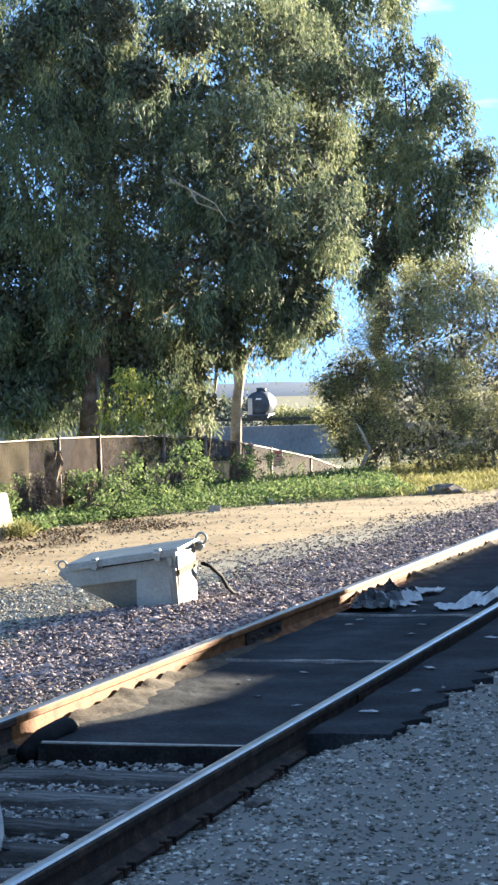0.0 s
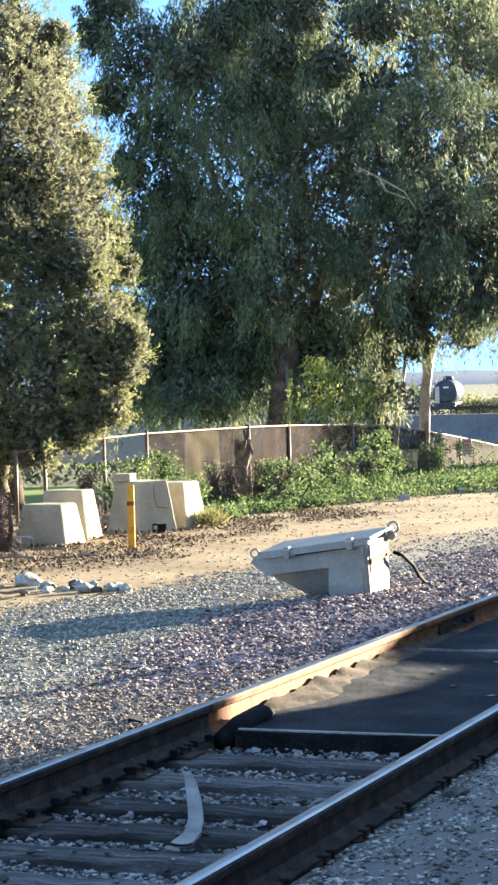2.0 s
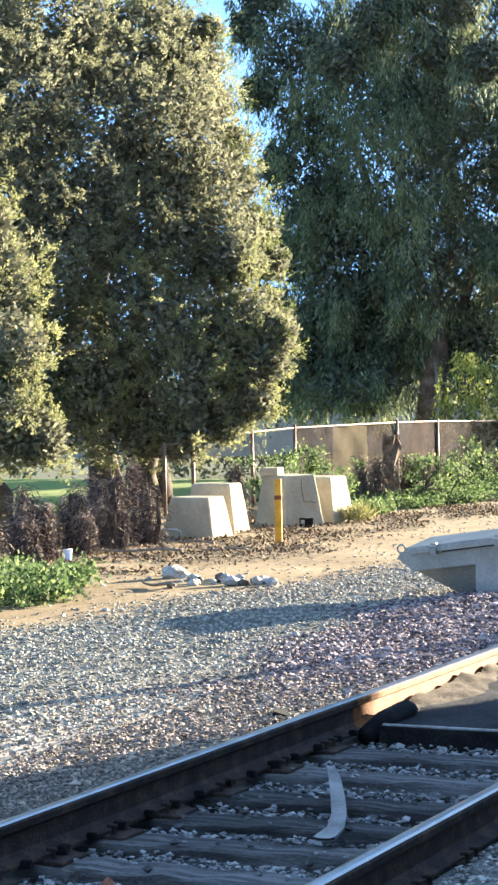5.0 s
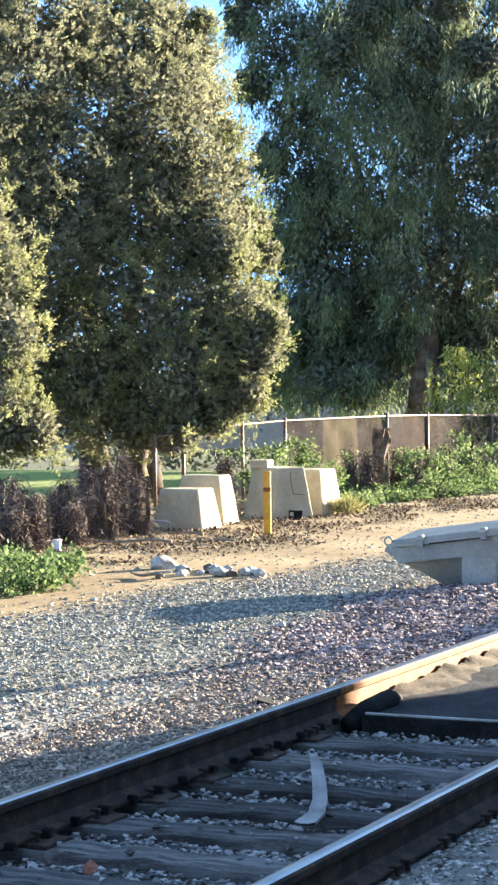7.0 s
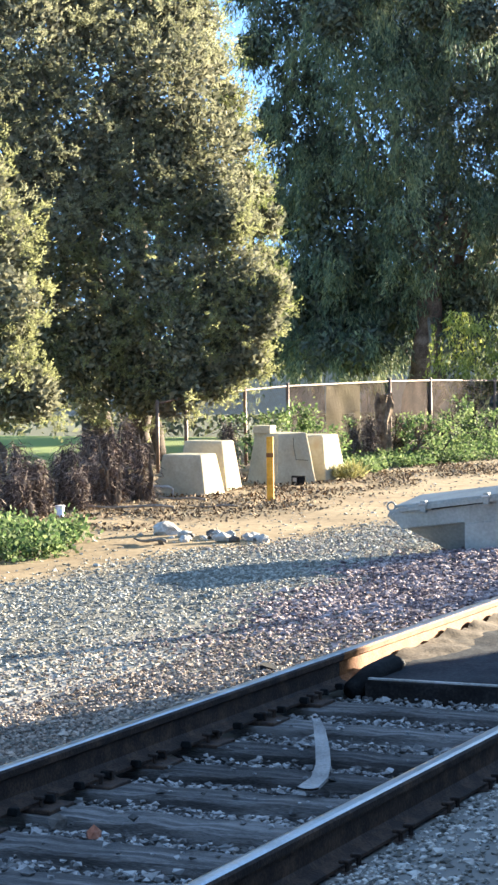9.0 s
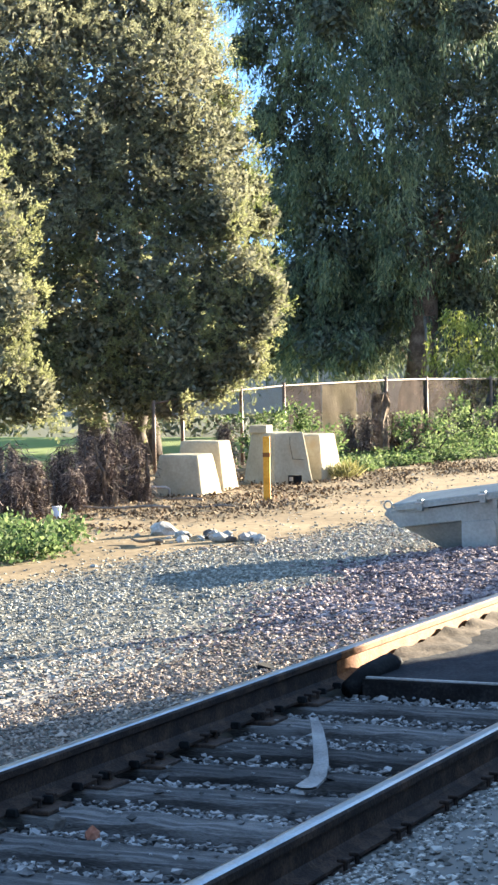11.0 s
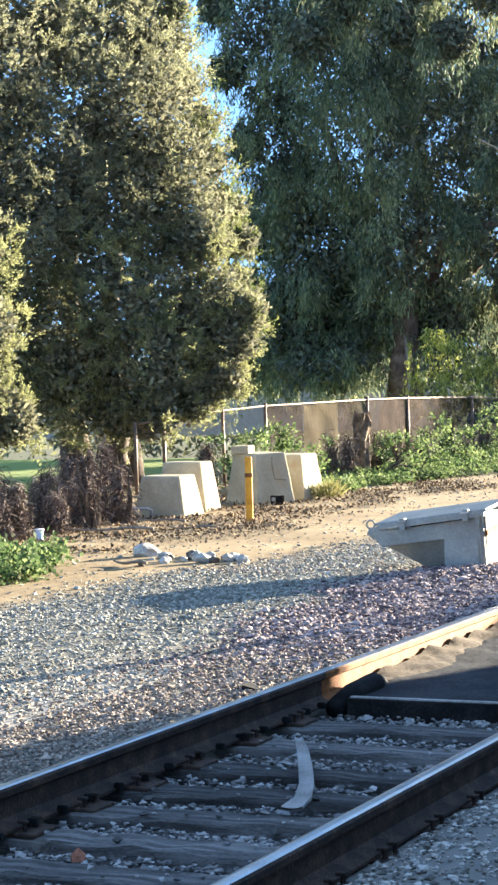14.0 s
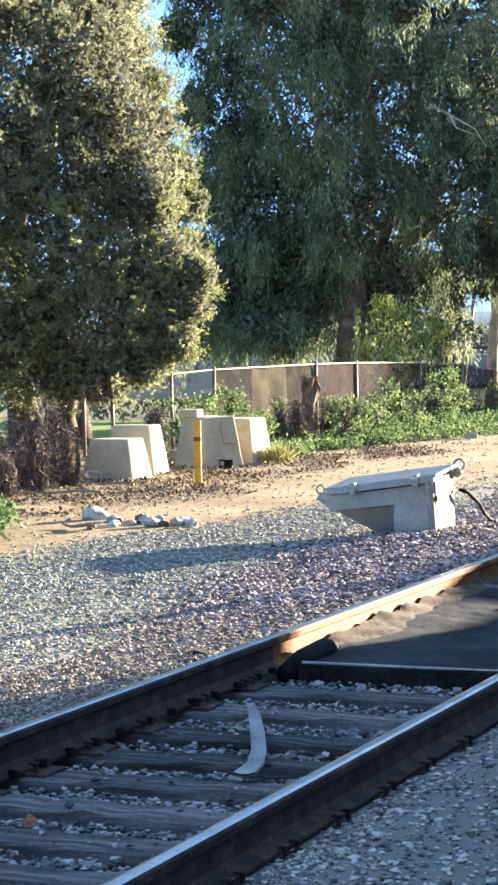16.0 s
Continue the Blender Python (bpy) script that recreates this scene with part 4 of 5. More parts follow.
part("band", box_bm((0.055, 0.086, 0.05), (0.003, 0, 0.54), 0.006, 1, (0, 1, 0)), M_RAIL_SIDE, marker, "dark band on the upper part")
cup = tagged(empty("paper_cup", (19.9, 11.55, -0.02)), "small pale blue paper cup on the dirt", "cup")
M_CUP = material("pale_blue_card", ((0.4, 0.5, 0.65), (0.55, 0.65, 0.78), (0.7, 0.76, 0.84)), 5, 0.6, 0, 30)
part("wall", tube_bm([(0, 0, 0), (0, 0, 0.02), (0, 0, 0.12)], [0.035, 0.036, 0.048], 14), M_CUP, cup, smooth=True)
part("rim", tube_bm([(0, 0, 0.118), (0, 0, 0.13)], [0.052, 0.051], 14), M_PAPER, cup, smooth=True)

# ---- unseen casters added to shade the track ----
M_WALL = material("plain_stucco", ((0.35, 0.32, 0.28), (0.42, 0.39, 0.35), (0.5, 0.47, 0.42)), 2, 0.9, 0.2, 30)
# Wall out of view, stepped so that its shadow edge follows the rails.
for x0, x1, hgt in ((-11.0, 23.65, 2.96), (23.65, 27.35, 2.085), (27.35, 30.45, 2.525), (30.45, 36.95, 2.315), (36.95, 100.0, 2.245)):
    w = part("shade_wall_south", box_bm((x1 - x0 - 0.01, 6, hgt + 0.1), ((x0 + x1) / 2, -4.5, hgt / 2 - 0.05)), M_WALL)
    tagged(w, "unseen plain wall added to shade the track", "wall", kind="structure")
# Post out of view, added to throw the thin shadow line over the gravel.
pole = tagged(empty("shadow_post", (21.15, 1.8, -0.05)), "unseen slim steel post added to cast a thin shadow", "signal post")
part("post", tube_bm([(0, 0, 0), (0, 0, 2), (0, 0, 3.4)], [0.07, 0.06, 0.055], 12), M_GALV, pole, smooth=True)
part("cap", tube_bm([(0, 0, 3.4), (0, 0, 3.44)], [0.07, 0.05], 12), M_GALV, pole, smooth=True)

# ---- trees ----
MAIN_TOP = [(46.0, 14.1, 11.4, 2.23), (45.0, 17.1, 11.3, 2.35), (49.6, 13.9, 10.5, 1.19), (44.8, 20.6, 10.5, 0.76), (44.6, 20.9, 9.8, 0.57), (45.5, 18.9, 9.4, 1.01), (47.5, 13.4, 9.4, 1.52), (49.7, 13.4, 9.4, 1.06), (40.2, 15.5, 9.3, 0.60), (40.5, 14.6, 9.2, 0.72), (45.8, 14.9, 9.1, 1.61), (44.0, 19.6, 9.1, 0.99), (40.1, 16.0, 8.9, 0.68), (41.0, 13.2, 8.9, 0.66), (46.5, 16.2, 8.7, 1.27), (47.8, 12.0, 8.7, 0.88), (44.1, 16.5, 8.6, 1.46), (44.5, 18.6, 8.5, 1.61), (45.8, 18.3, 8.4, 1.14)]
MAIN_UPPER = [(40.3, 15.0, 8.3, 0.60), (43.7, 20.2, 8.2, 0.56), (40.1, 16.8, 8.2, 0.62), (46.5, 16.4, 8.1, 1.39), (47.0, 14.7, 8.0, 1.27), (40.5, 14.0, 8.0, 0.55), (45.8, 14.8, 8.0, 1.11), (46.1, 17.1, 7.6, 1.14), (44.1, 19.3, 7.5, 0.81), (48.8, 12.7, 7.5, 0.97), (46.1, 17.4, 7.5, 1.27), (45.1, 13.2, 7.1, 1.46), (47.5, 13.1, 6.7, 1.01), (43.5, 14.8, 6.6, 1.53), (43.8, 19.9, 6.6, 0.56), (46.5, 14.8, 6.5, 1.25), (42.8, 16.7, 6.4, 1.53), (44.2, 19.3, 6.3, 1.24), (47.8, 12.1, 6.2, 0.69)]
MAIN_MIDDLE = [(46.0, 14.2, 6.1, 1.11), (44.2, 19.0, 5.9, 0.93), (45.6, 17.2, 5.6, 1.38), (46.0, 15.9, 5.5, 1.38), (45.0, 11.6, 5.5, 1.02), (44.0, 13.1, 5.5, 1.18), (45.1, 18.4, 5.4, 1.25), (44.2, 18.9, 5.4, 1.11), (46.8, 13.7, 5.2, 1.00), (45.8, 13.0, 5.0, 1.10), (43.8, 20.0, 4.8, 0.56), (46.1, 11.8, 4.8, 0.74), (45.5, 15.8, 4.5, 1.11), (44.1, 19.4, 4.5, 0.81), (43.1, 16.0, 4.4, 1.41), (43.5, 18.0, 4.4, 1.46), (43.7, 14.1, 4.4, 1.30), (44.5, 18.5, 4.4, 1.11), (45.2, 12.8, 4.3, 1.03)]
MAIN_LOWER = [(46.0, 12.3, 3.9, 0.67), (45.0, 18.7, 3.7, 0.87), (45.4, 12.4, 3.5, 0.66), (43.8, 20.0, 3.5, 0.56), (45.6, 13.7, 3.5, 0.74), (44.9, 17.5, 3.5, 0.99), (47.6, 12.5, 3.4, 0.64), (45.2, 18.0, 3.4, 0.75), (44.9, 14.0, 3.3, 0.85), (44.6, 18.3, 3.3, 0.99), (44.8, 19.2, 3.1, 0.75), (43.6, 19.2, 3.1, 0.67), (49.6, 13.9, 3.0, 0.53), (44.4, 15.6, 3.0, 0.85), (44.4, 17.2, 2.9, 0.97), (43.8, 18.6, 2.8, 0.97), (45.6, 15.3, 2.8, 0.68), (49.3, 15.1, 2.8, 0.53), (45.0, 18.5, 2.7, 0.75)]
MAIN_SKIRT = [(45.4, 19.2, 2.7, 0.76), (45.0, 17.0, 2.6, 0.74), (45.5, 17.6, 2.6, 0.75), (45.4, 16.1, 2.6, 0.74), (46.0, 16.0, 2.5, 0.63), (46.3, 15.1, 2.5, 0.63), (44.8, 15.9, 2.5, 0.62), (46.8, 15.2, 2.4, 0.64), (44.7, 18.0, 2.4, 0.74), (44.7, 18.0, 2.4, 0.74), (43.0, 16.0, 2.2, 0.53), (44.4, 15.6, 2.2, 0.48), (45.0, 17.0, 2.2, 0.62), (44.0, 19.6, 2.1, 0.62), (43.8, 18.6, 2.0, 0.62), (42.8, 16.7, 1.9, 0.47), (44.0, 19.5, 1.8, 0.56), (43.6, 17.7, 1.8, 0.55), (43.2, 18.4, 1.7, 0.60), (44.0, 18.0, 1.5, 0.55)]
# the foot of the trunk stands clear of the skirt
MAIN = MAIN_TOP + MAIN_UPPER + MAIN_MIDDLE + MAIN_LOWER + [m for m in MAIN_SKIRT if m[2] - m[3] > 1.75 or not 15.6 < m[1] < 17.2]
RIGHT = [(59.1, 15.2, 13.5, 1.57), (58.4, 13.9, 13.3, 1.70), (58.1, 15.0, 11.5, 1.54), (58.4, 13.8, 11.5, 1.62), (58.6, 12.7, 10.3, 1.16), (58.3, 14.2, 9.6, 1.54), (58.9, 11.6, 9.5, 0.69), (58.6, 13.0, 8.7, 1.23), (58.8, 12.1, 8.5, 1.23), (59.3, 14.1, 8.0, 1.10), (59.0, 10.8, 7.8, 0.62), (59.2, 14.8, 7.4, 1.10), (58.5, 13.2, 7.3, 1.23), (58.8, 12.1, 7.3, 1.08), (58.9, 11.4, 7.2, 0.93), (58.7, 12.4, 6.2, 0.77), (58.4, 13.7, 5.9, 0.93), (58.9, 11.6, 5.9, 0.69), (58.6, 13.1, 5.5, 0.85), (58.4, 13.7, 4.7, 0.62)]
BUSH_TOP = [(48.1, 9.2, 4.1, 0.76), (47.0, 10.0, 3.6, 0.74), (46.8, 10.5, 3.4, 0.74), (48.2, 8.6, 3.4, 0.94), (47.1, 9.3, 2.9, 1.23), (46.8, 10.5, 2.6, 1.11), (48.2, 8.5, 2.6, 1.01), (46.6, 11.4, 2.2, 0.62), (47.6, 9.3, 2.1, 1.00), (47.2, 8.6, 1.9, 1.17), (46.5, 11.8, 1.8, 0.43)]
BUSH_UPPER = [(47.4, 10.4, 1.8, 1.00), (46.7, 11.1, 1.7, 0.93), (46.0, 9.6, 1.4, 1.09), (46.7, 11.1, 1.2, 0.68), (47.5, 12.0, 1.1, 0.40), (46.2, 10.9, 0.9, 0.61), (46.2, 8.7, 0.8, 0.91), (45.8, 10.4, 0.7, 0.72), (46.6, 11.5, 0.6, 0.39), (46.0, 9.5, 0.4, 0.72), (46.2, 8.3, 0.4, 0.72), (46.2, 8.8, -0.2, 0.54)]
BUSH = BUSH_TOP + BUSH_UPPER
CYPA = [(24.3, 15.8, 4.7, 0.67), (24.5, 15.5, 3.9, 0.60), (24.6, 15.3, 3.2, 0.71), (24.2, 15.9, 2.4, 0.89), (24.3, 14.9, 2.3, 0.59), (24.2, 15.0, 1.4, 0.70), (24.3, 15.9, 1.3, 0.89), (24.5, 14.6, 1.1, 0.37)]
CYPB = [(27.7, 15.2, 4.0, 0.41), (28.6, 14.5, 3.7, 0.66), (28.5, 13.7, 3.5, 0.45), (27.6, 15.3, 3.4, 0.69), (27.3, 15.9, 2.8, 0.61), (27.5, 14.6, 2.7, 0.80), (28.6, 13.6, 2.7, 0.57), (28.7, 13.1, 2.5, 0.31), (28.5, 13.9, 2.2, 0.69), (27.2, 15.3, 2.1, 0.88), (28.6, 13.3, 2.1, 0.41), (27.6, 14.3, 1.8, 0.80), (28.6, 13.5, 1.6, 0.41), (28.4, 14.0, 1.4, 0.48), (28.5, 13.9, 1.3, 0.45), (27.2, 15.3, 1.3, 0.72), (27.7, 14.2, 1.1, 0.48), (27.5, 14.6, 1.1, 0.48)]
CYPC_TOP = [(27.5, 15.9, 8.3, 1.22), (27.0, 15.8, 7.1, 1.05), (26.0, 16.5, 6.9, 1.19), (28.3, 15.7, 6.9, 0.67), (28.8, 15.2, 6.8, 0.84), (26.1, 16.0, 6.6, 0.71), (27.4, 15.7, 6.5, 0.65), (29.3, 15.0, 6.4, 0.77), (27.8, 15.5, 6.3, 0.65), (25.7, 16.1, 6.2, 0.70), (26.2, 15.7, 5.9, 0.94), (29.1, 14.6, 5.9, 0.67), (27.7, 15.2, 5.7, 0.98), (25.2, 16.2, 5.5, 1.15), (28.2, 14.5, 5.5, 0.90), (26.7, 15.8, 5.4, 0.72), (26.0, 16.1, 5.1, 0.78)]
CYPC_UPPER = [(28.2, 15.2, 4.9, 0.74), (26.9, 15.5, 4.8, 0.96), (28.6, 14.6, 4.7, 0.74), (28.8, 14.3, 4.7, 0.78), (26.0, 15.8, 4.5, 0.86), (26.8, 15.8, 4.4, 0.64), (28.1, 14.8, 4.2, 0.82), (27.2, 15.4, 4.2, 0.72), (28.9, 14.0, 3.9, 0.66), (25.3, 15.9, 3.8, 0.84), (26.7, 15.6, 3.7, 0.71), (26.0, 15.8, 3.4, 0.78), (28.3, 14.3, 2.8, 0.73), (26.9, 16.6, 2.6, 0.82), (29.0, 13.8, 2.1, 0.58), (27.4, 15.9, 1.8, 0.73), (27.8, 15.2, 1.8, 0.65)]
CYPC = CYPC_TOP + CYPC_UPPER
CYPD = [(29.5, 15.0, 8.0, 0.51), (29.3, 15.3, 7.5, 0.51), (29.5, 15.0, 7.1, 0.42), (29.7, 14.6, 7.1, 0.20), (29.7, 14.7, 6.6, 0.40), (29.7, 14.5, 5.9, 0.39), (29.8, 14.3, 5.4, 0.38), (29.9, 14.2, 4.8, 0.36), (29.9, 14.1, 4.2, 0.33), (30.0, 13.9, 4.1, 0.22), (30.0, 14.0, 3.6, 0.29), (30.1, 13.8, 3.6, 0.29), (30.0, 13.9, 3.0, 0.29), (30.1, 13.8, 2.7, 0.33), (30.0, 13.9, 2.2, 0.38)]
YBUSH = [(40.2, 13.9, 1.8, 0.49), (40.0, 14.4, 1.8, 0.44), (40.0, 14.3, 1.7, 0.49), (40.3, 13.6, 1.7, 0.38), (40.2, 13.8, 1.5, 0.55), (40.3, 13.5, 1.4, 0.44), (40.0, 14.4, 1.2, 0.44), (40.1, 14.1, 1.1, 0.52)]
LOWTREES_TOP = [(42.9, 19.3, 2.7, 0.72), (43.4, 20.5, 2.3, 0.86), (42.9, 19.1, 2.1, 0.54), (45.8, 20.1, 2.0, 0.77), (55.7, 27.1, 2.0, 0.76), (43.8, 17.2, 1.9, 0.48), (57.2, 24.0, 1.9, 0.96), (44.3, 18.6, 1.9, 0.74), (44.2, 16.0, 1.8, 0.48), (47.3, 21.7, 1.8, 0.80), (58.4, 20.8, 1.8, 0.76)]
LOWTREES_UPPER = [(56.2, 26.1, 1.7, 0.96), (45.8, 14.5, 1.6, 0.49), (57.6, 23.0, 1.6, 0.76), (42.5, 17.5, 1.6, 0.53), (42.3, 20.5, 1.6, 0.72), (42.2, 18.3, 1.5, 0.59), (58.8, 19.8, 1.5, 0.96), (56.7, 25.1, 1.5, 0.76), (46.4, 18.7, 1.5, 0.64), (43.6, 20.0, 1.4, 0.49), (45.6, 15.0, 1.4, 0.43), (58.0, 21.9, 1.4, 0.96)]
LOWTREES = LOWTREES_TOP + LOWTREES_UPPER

SLIM = [([(42.21, 15.02, 7.94), (42.35, 14.64, 8.05), (42.49, 14.20, 7.98), (42.54, 14.07, 7.77)], 0.026, 0.009, M_PALEBARK),
        ([(42.25, 14.92, 7.68), (42.31, 14.72, 7.78), (42.41, 14.44, 8.00), (42.49, 14.18, 8.12)], 0.026, 0.009, M_PALEBARK),
        ([(42.52, 14.13, 6.17), (42.65, 13.71, 5.93), (42.78, 13.27, 5.66), (42.86, 13.05, 5.29)], 0.026, 0.009, M_PALEBARK),
        ([(42.64, 13.76, 5.97), (42.68, 13.61, 5.68), (42.82, 13.17, 5.50)], 0.026, 0.009, M_PALEBARK),
        ([(42.78, 16.13, -0.44), (42.90, 16.07, 0.46), (43.2, 16.0, 1.3), (43.9, 16.35, 2.3)], 0.05, 0.035, M_PALEBARK),
        ([(46.48, 15.23, -0.78), (46.59, 15.12, 0.68), (46.59, 15.01, 1.80), (46.82, 14.78, 3.03)], 0.05, 0.035, M_PALEBARK),
        ([(49.28, 15.90, -1.11), (49.50, 15.68, 0.46), (49.62, 15.57, 1.58), (49.62, 15.34, 3.03)], 0.06, 0.04, M_PALEBARK),
        ([(51.52, 16.35, -1.11), (51.63, 16.35, 0.79), (51.52, 16.46, 2.25)], 0.07, 0.05, M_PALEBARK)]
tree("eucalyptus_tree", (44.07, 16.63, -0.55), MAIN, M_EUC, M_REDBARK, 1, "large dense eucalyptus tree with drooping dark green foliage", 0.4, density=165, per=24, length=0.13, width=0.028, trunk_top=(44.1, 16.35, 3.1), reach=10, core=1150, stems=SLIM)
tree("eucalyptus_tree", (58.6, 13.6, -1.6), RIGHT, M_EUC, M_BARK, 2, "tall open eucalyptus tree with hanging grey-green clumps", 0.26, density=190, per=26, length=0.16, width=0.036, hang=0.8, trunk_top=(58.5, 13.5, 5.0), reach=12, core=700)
WHITE = [([(52.65, 16.0, -1.2), (52.6, 15.95, 0.2), (52.7, 15.9, 1.6), (52.7, 15.75, 2.5), (52.9, 15.3, 3.4)], 0.17, 0.09, M_PALEBARK),
         ([(52.7, 15.85, 1.7), (52.8, 15.95, 2.3), (52.8, 16.0, 3.1)], 0.08, 0.05, M_PALEBARK)]
WHITELOBES = [(52.4, 17.0, 4.2, 1.2), (52.9, 15.6, 4.3, 1.0), (53.2, 14.6, 4.6, 0.9), (52.0, 18.2, 4.6, 1.2), (52.6, 16.4, 5.6, 1.3)]
tree("eucalyptus_tree", (52.3, 17.0, -1.3), WHITELOBES, M_EUC, M_BARK, 12, "pale-trunked eucalyptus tree with a forked smooth trunk", 0.3, density=130, per=26, length=0.15, width=0.03, hang=0.7, trunk_top=(52.3, 17.0, 3.4), reach=4, core=120, stems=WHITE)
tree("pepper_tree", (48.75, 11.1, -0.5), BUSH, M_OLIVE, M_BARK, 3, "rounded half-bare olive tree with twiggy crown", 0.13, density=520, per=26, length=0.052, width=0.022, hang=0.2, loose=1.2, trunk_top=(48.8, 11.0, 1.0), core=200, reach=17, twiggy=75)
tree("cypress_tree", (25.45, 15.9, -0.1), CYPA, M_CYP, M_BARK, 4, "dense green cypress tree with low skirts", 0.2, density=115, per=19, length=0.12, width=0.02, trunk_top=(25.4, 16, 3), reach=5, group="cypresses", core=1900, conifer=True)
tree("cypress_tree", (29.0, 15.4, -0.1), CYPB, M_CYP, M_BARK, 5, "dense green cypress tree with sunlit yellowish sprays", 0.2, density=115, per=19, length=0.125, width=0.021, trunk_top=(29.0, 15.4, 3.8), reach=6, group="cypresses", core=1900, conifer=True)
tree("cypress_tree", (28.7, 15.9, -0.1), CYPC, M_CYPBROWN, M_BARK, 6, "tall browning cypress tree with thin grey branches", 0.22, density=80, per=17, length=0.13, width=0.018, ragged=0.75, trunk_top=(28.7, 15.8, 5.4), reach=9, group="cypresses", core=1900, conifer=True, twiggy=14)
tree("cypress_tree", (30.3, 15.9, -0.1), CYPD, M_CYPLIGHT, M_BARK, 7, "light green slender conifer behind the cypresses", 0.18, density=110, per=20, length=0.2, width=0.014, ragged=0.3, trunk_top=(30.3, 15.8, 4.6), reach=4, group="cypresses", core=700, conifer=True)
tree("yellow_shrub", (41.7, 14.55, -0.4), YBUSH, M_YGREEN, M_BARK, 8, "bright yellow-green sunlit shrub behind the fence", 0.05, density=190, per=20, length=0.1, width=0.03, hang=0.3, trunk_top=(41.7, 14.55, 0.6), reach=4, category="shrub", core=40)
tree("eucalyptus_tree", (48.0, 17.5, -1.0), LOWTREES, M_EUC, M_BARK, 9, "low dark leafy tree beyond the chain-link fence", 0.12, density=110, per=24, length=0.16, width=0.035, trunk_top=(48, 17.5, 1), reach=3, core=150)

# ---- fence ----
FENCE = [(25.80, 14.31, 0.79), (27.04, 14.10, 0.96), (27.67, 13.97, 1.03), (29.39, 13.85, 1.09), (30.57, 13.69, 1.12), (33.50, 13.16, 1.13), (35.14, 13.06, 1.11), (37.88, 12.84, 1.05), (40.02, 12.73, 0.95), (43.08, 13.02, 0.79), (48.08, 13.73, 0.51), (52.18, 13.89, 0.17), (56.25, 14.14, -0.27)]


def fence_material(name, colours, see):
    """Sun-bleached woven screen, partly open between its threads."""
    m = material(name, colours, 2.5, 0.85, 0.2, 40)
    n, l = m.node_tree.nodes, m.node_tree.links
    out, b = n["Material Output"], n["Principled BSDF"]
    b.inputs["Specular IOR Level"].default_value = 0.06
    tr, ms, tc, ns, ramp = (n.new(k) for k in ("ShaderNodeBsdfTransparent", "ShaderNodeMixShader", "ShaderNodeTexCoord", "ShaderNodeTexNoise", "ShaderNodeMath"))
    ns.inputs["Scale"].default_value, ns.inputs["Detail"].default_value = 3.0, 4
    l.new(tc.outputs["Object"], ns.inputs["Vector"])
    ramp.operation = "MULTIPLY"
    l.new(ns.outputs["Fac"], ramp.inputs[0])
    ramp.inputs[1].default_value = see * 2
    l.new(ramp.outputs[0], ms.inputs[0])
    l.new(b.outputs[0], ms.inputs[1])
    l.new(tr.outputs[0], ms.inputs[2])
    l.new(ms.outputs[0], out.inputs["Surface"])
    return m


M_SCREEN = fence_material("brown_privacy_screen", ((0.022, 0.013, 0.01), (0.044, 0.027, 0.021), (0.08, 0.05, 0.038)), 0.2)
M_TANSCREEN = fence_material("tan_privacy_screen", ((0.09, 0.068, 0.04), (0.14, 0.108, 0.066), (0.2, 0.155, 0.095)), 0.1)
M_FENCE = material("rusty_fence_pipe", ((0.1, 0.062, 0.04), (0.18, 0.112, 0.075), (0.26, 0.175, 0.12)), 5, 0.6, 0.15, 50, 0.2)
fence = tagged(empty("chain_link_fence"), "rusty brown chain-link fence with torn privacy screen", "fence")


def fence_foot(x, y):
    return float(ground_z(np.array(float(x)), np.array(float(y))))


for k, (x, y, z) in enumerate(FENCE[1:]):
    part("post", tube_bm([(x, y, fence_foot(x, y) - 0.05), (x - 0.01 * (k % 3), y, z + 0.05)], 0.027 if k != 7 else 0.042, 10), M_FENCE, fence, smooth=True)
part("top_rail", tube_bm(FENCE[1:], 0.016, 8), M_FENCE, fence, smooth=True)


def bay(a, b, t0, t1, mat, label, drop=0.02):
    """One hanging piece of screen between two posts, with slight ripples."""
    n, m = 14, 7
    v = []
    for i in range(n):
        t = t0 + (t1 - t0) * i / (n - 1)
        x, y, z = (a[k] + (b[k] - a[k]) * t for k in range(3))
        foot = fence_foot(x, y) + 0.02
        for j in range(m):
            s = j / (m - 1)
            v.append((x, y + 0.02 * noise.noise(Vector((x * 3, s * 3, 1))) + 0.012, z - drop + (foot - z + drop) * s))
    bm = bmesh.new()
    vs = [bm.verts.new(p) for p in v]
    for i in range(n - 1):
        for j in range(m - 1):
            bm.faces.new((vs[i * m + j], vs[i * m + j + 1], vs[(i + 1) * m + j + 1], vs[(i + 1) * m + j]))
    bmesh.ops.solidify(bm, geom=bm.faces, thickness=0.004)
    part("privacy_screen", bm, mat, fence, label)


bay(FENCE[4], FENCE[5], 0.0, 0.36, M_SCREEN, "dark brown woven screen")
bay(FENCE[4], FENCE[5], 0.365, 0.7, M_TANSCREEN, "sun-bleached tan woven screen")
bay(FENCE[4], FENCE[5], 0.705, 1.0, M_SCREEN, "dark brown woven screen")
for k in range(5, len(FENCE) - 1):
    bay(FENCE[k], FENCE[k + 1], 0.0, 1.0, M_SCREEN, "dark brown woven screen")


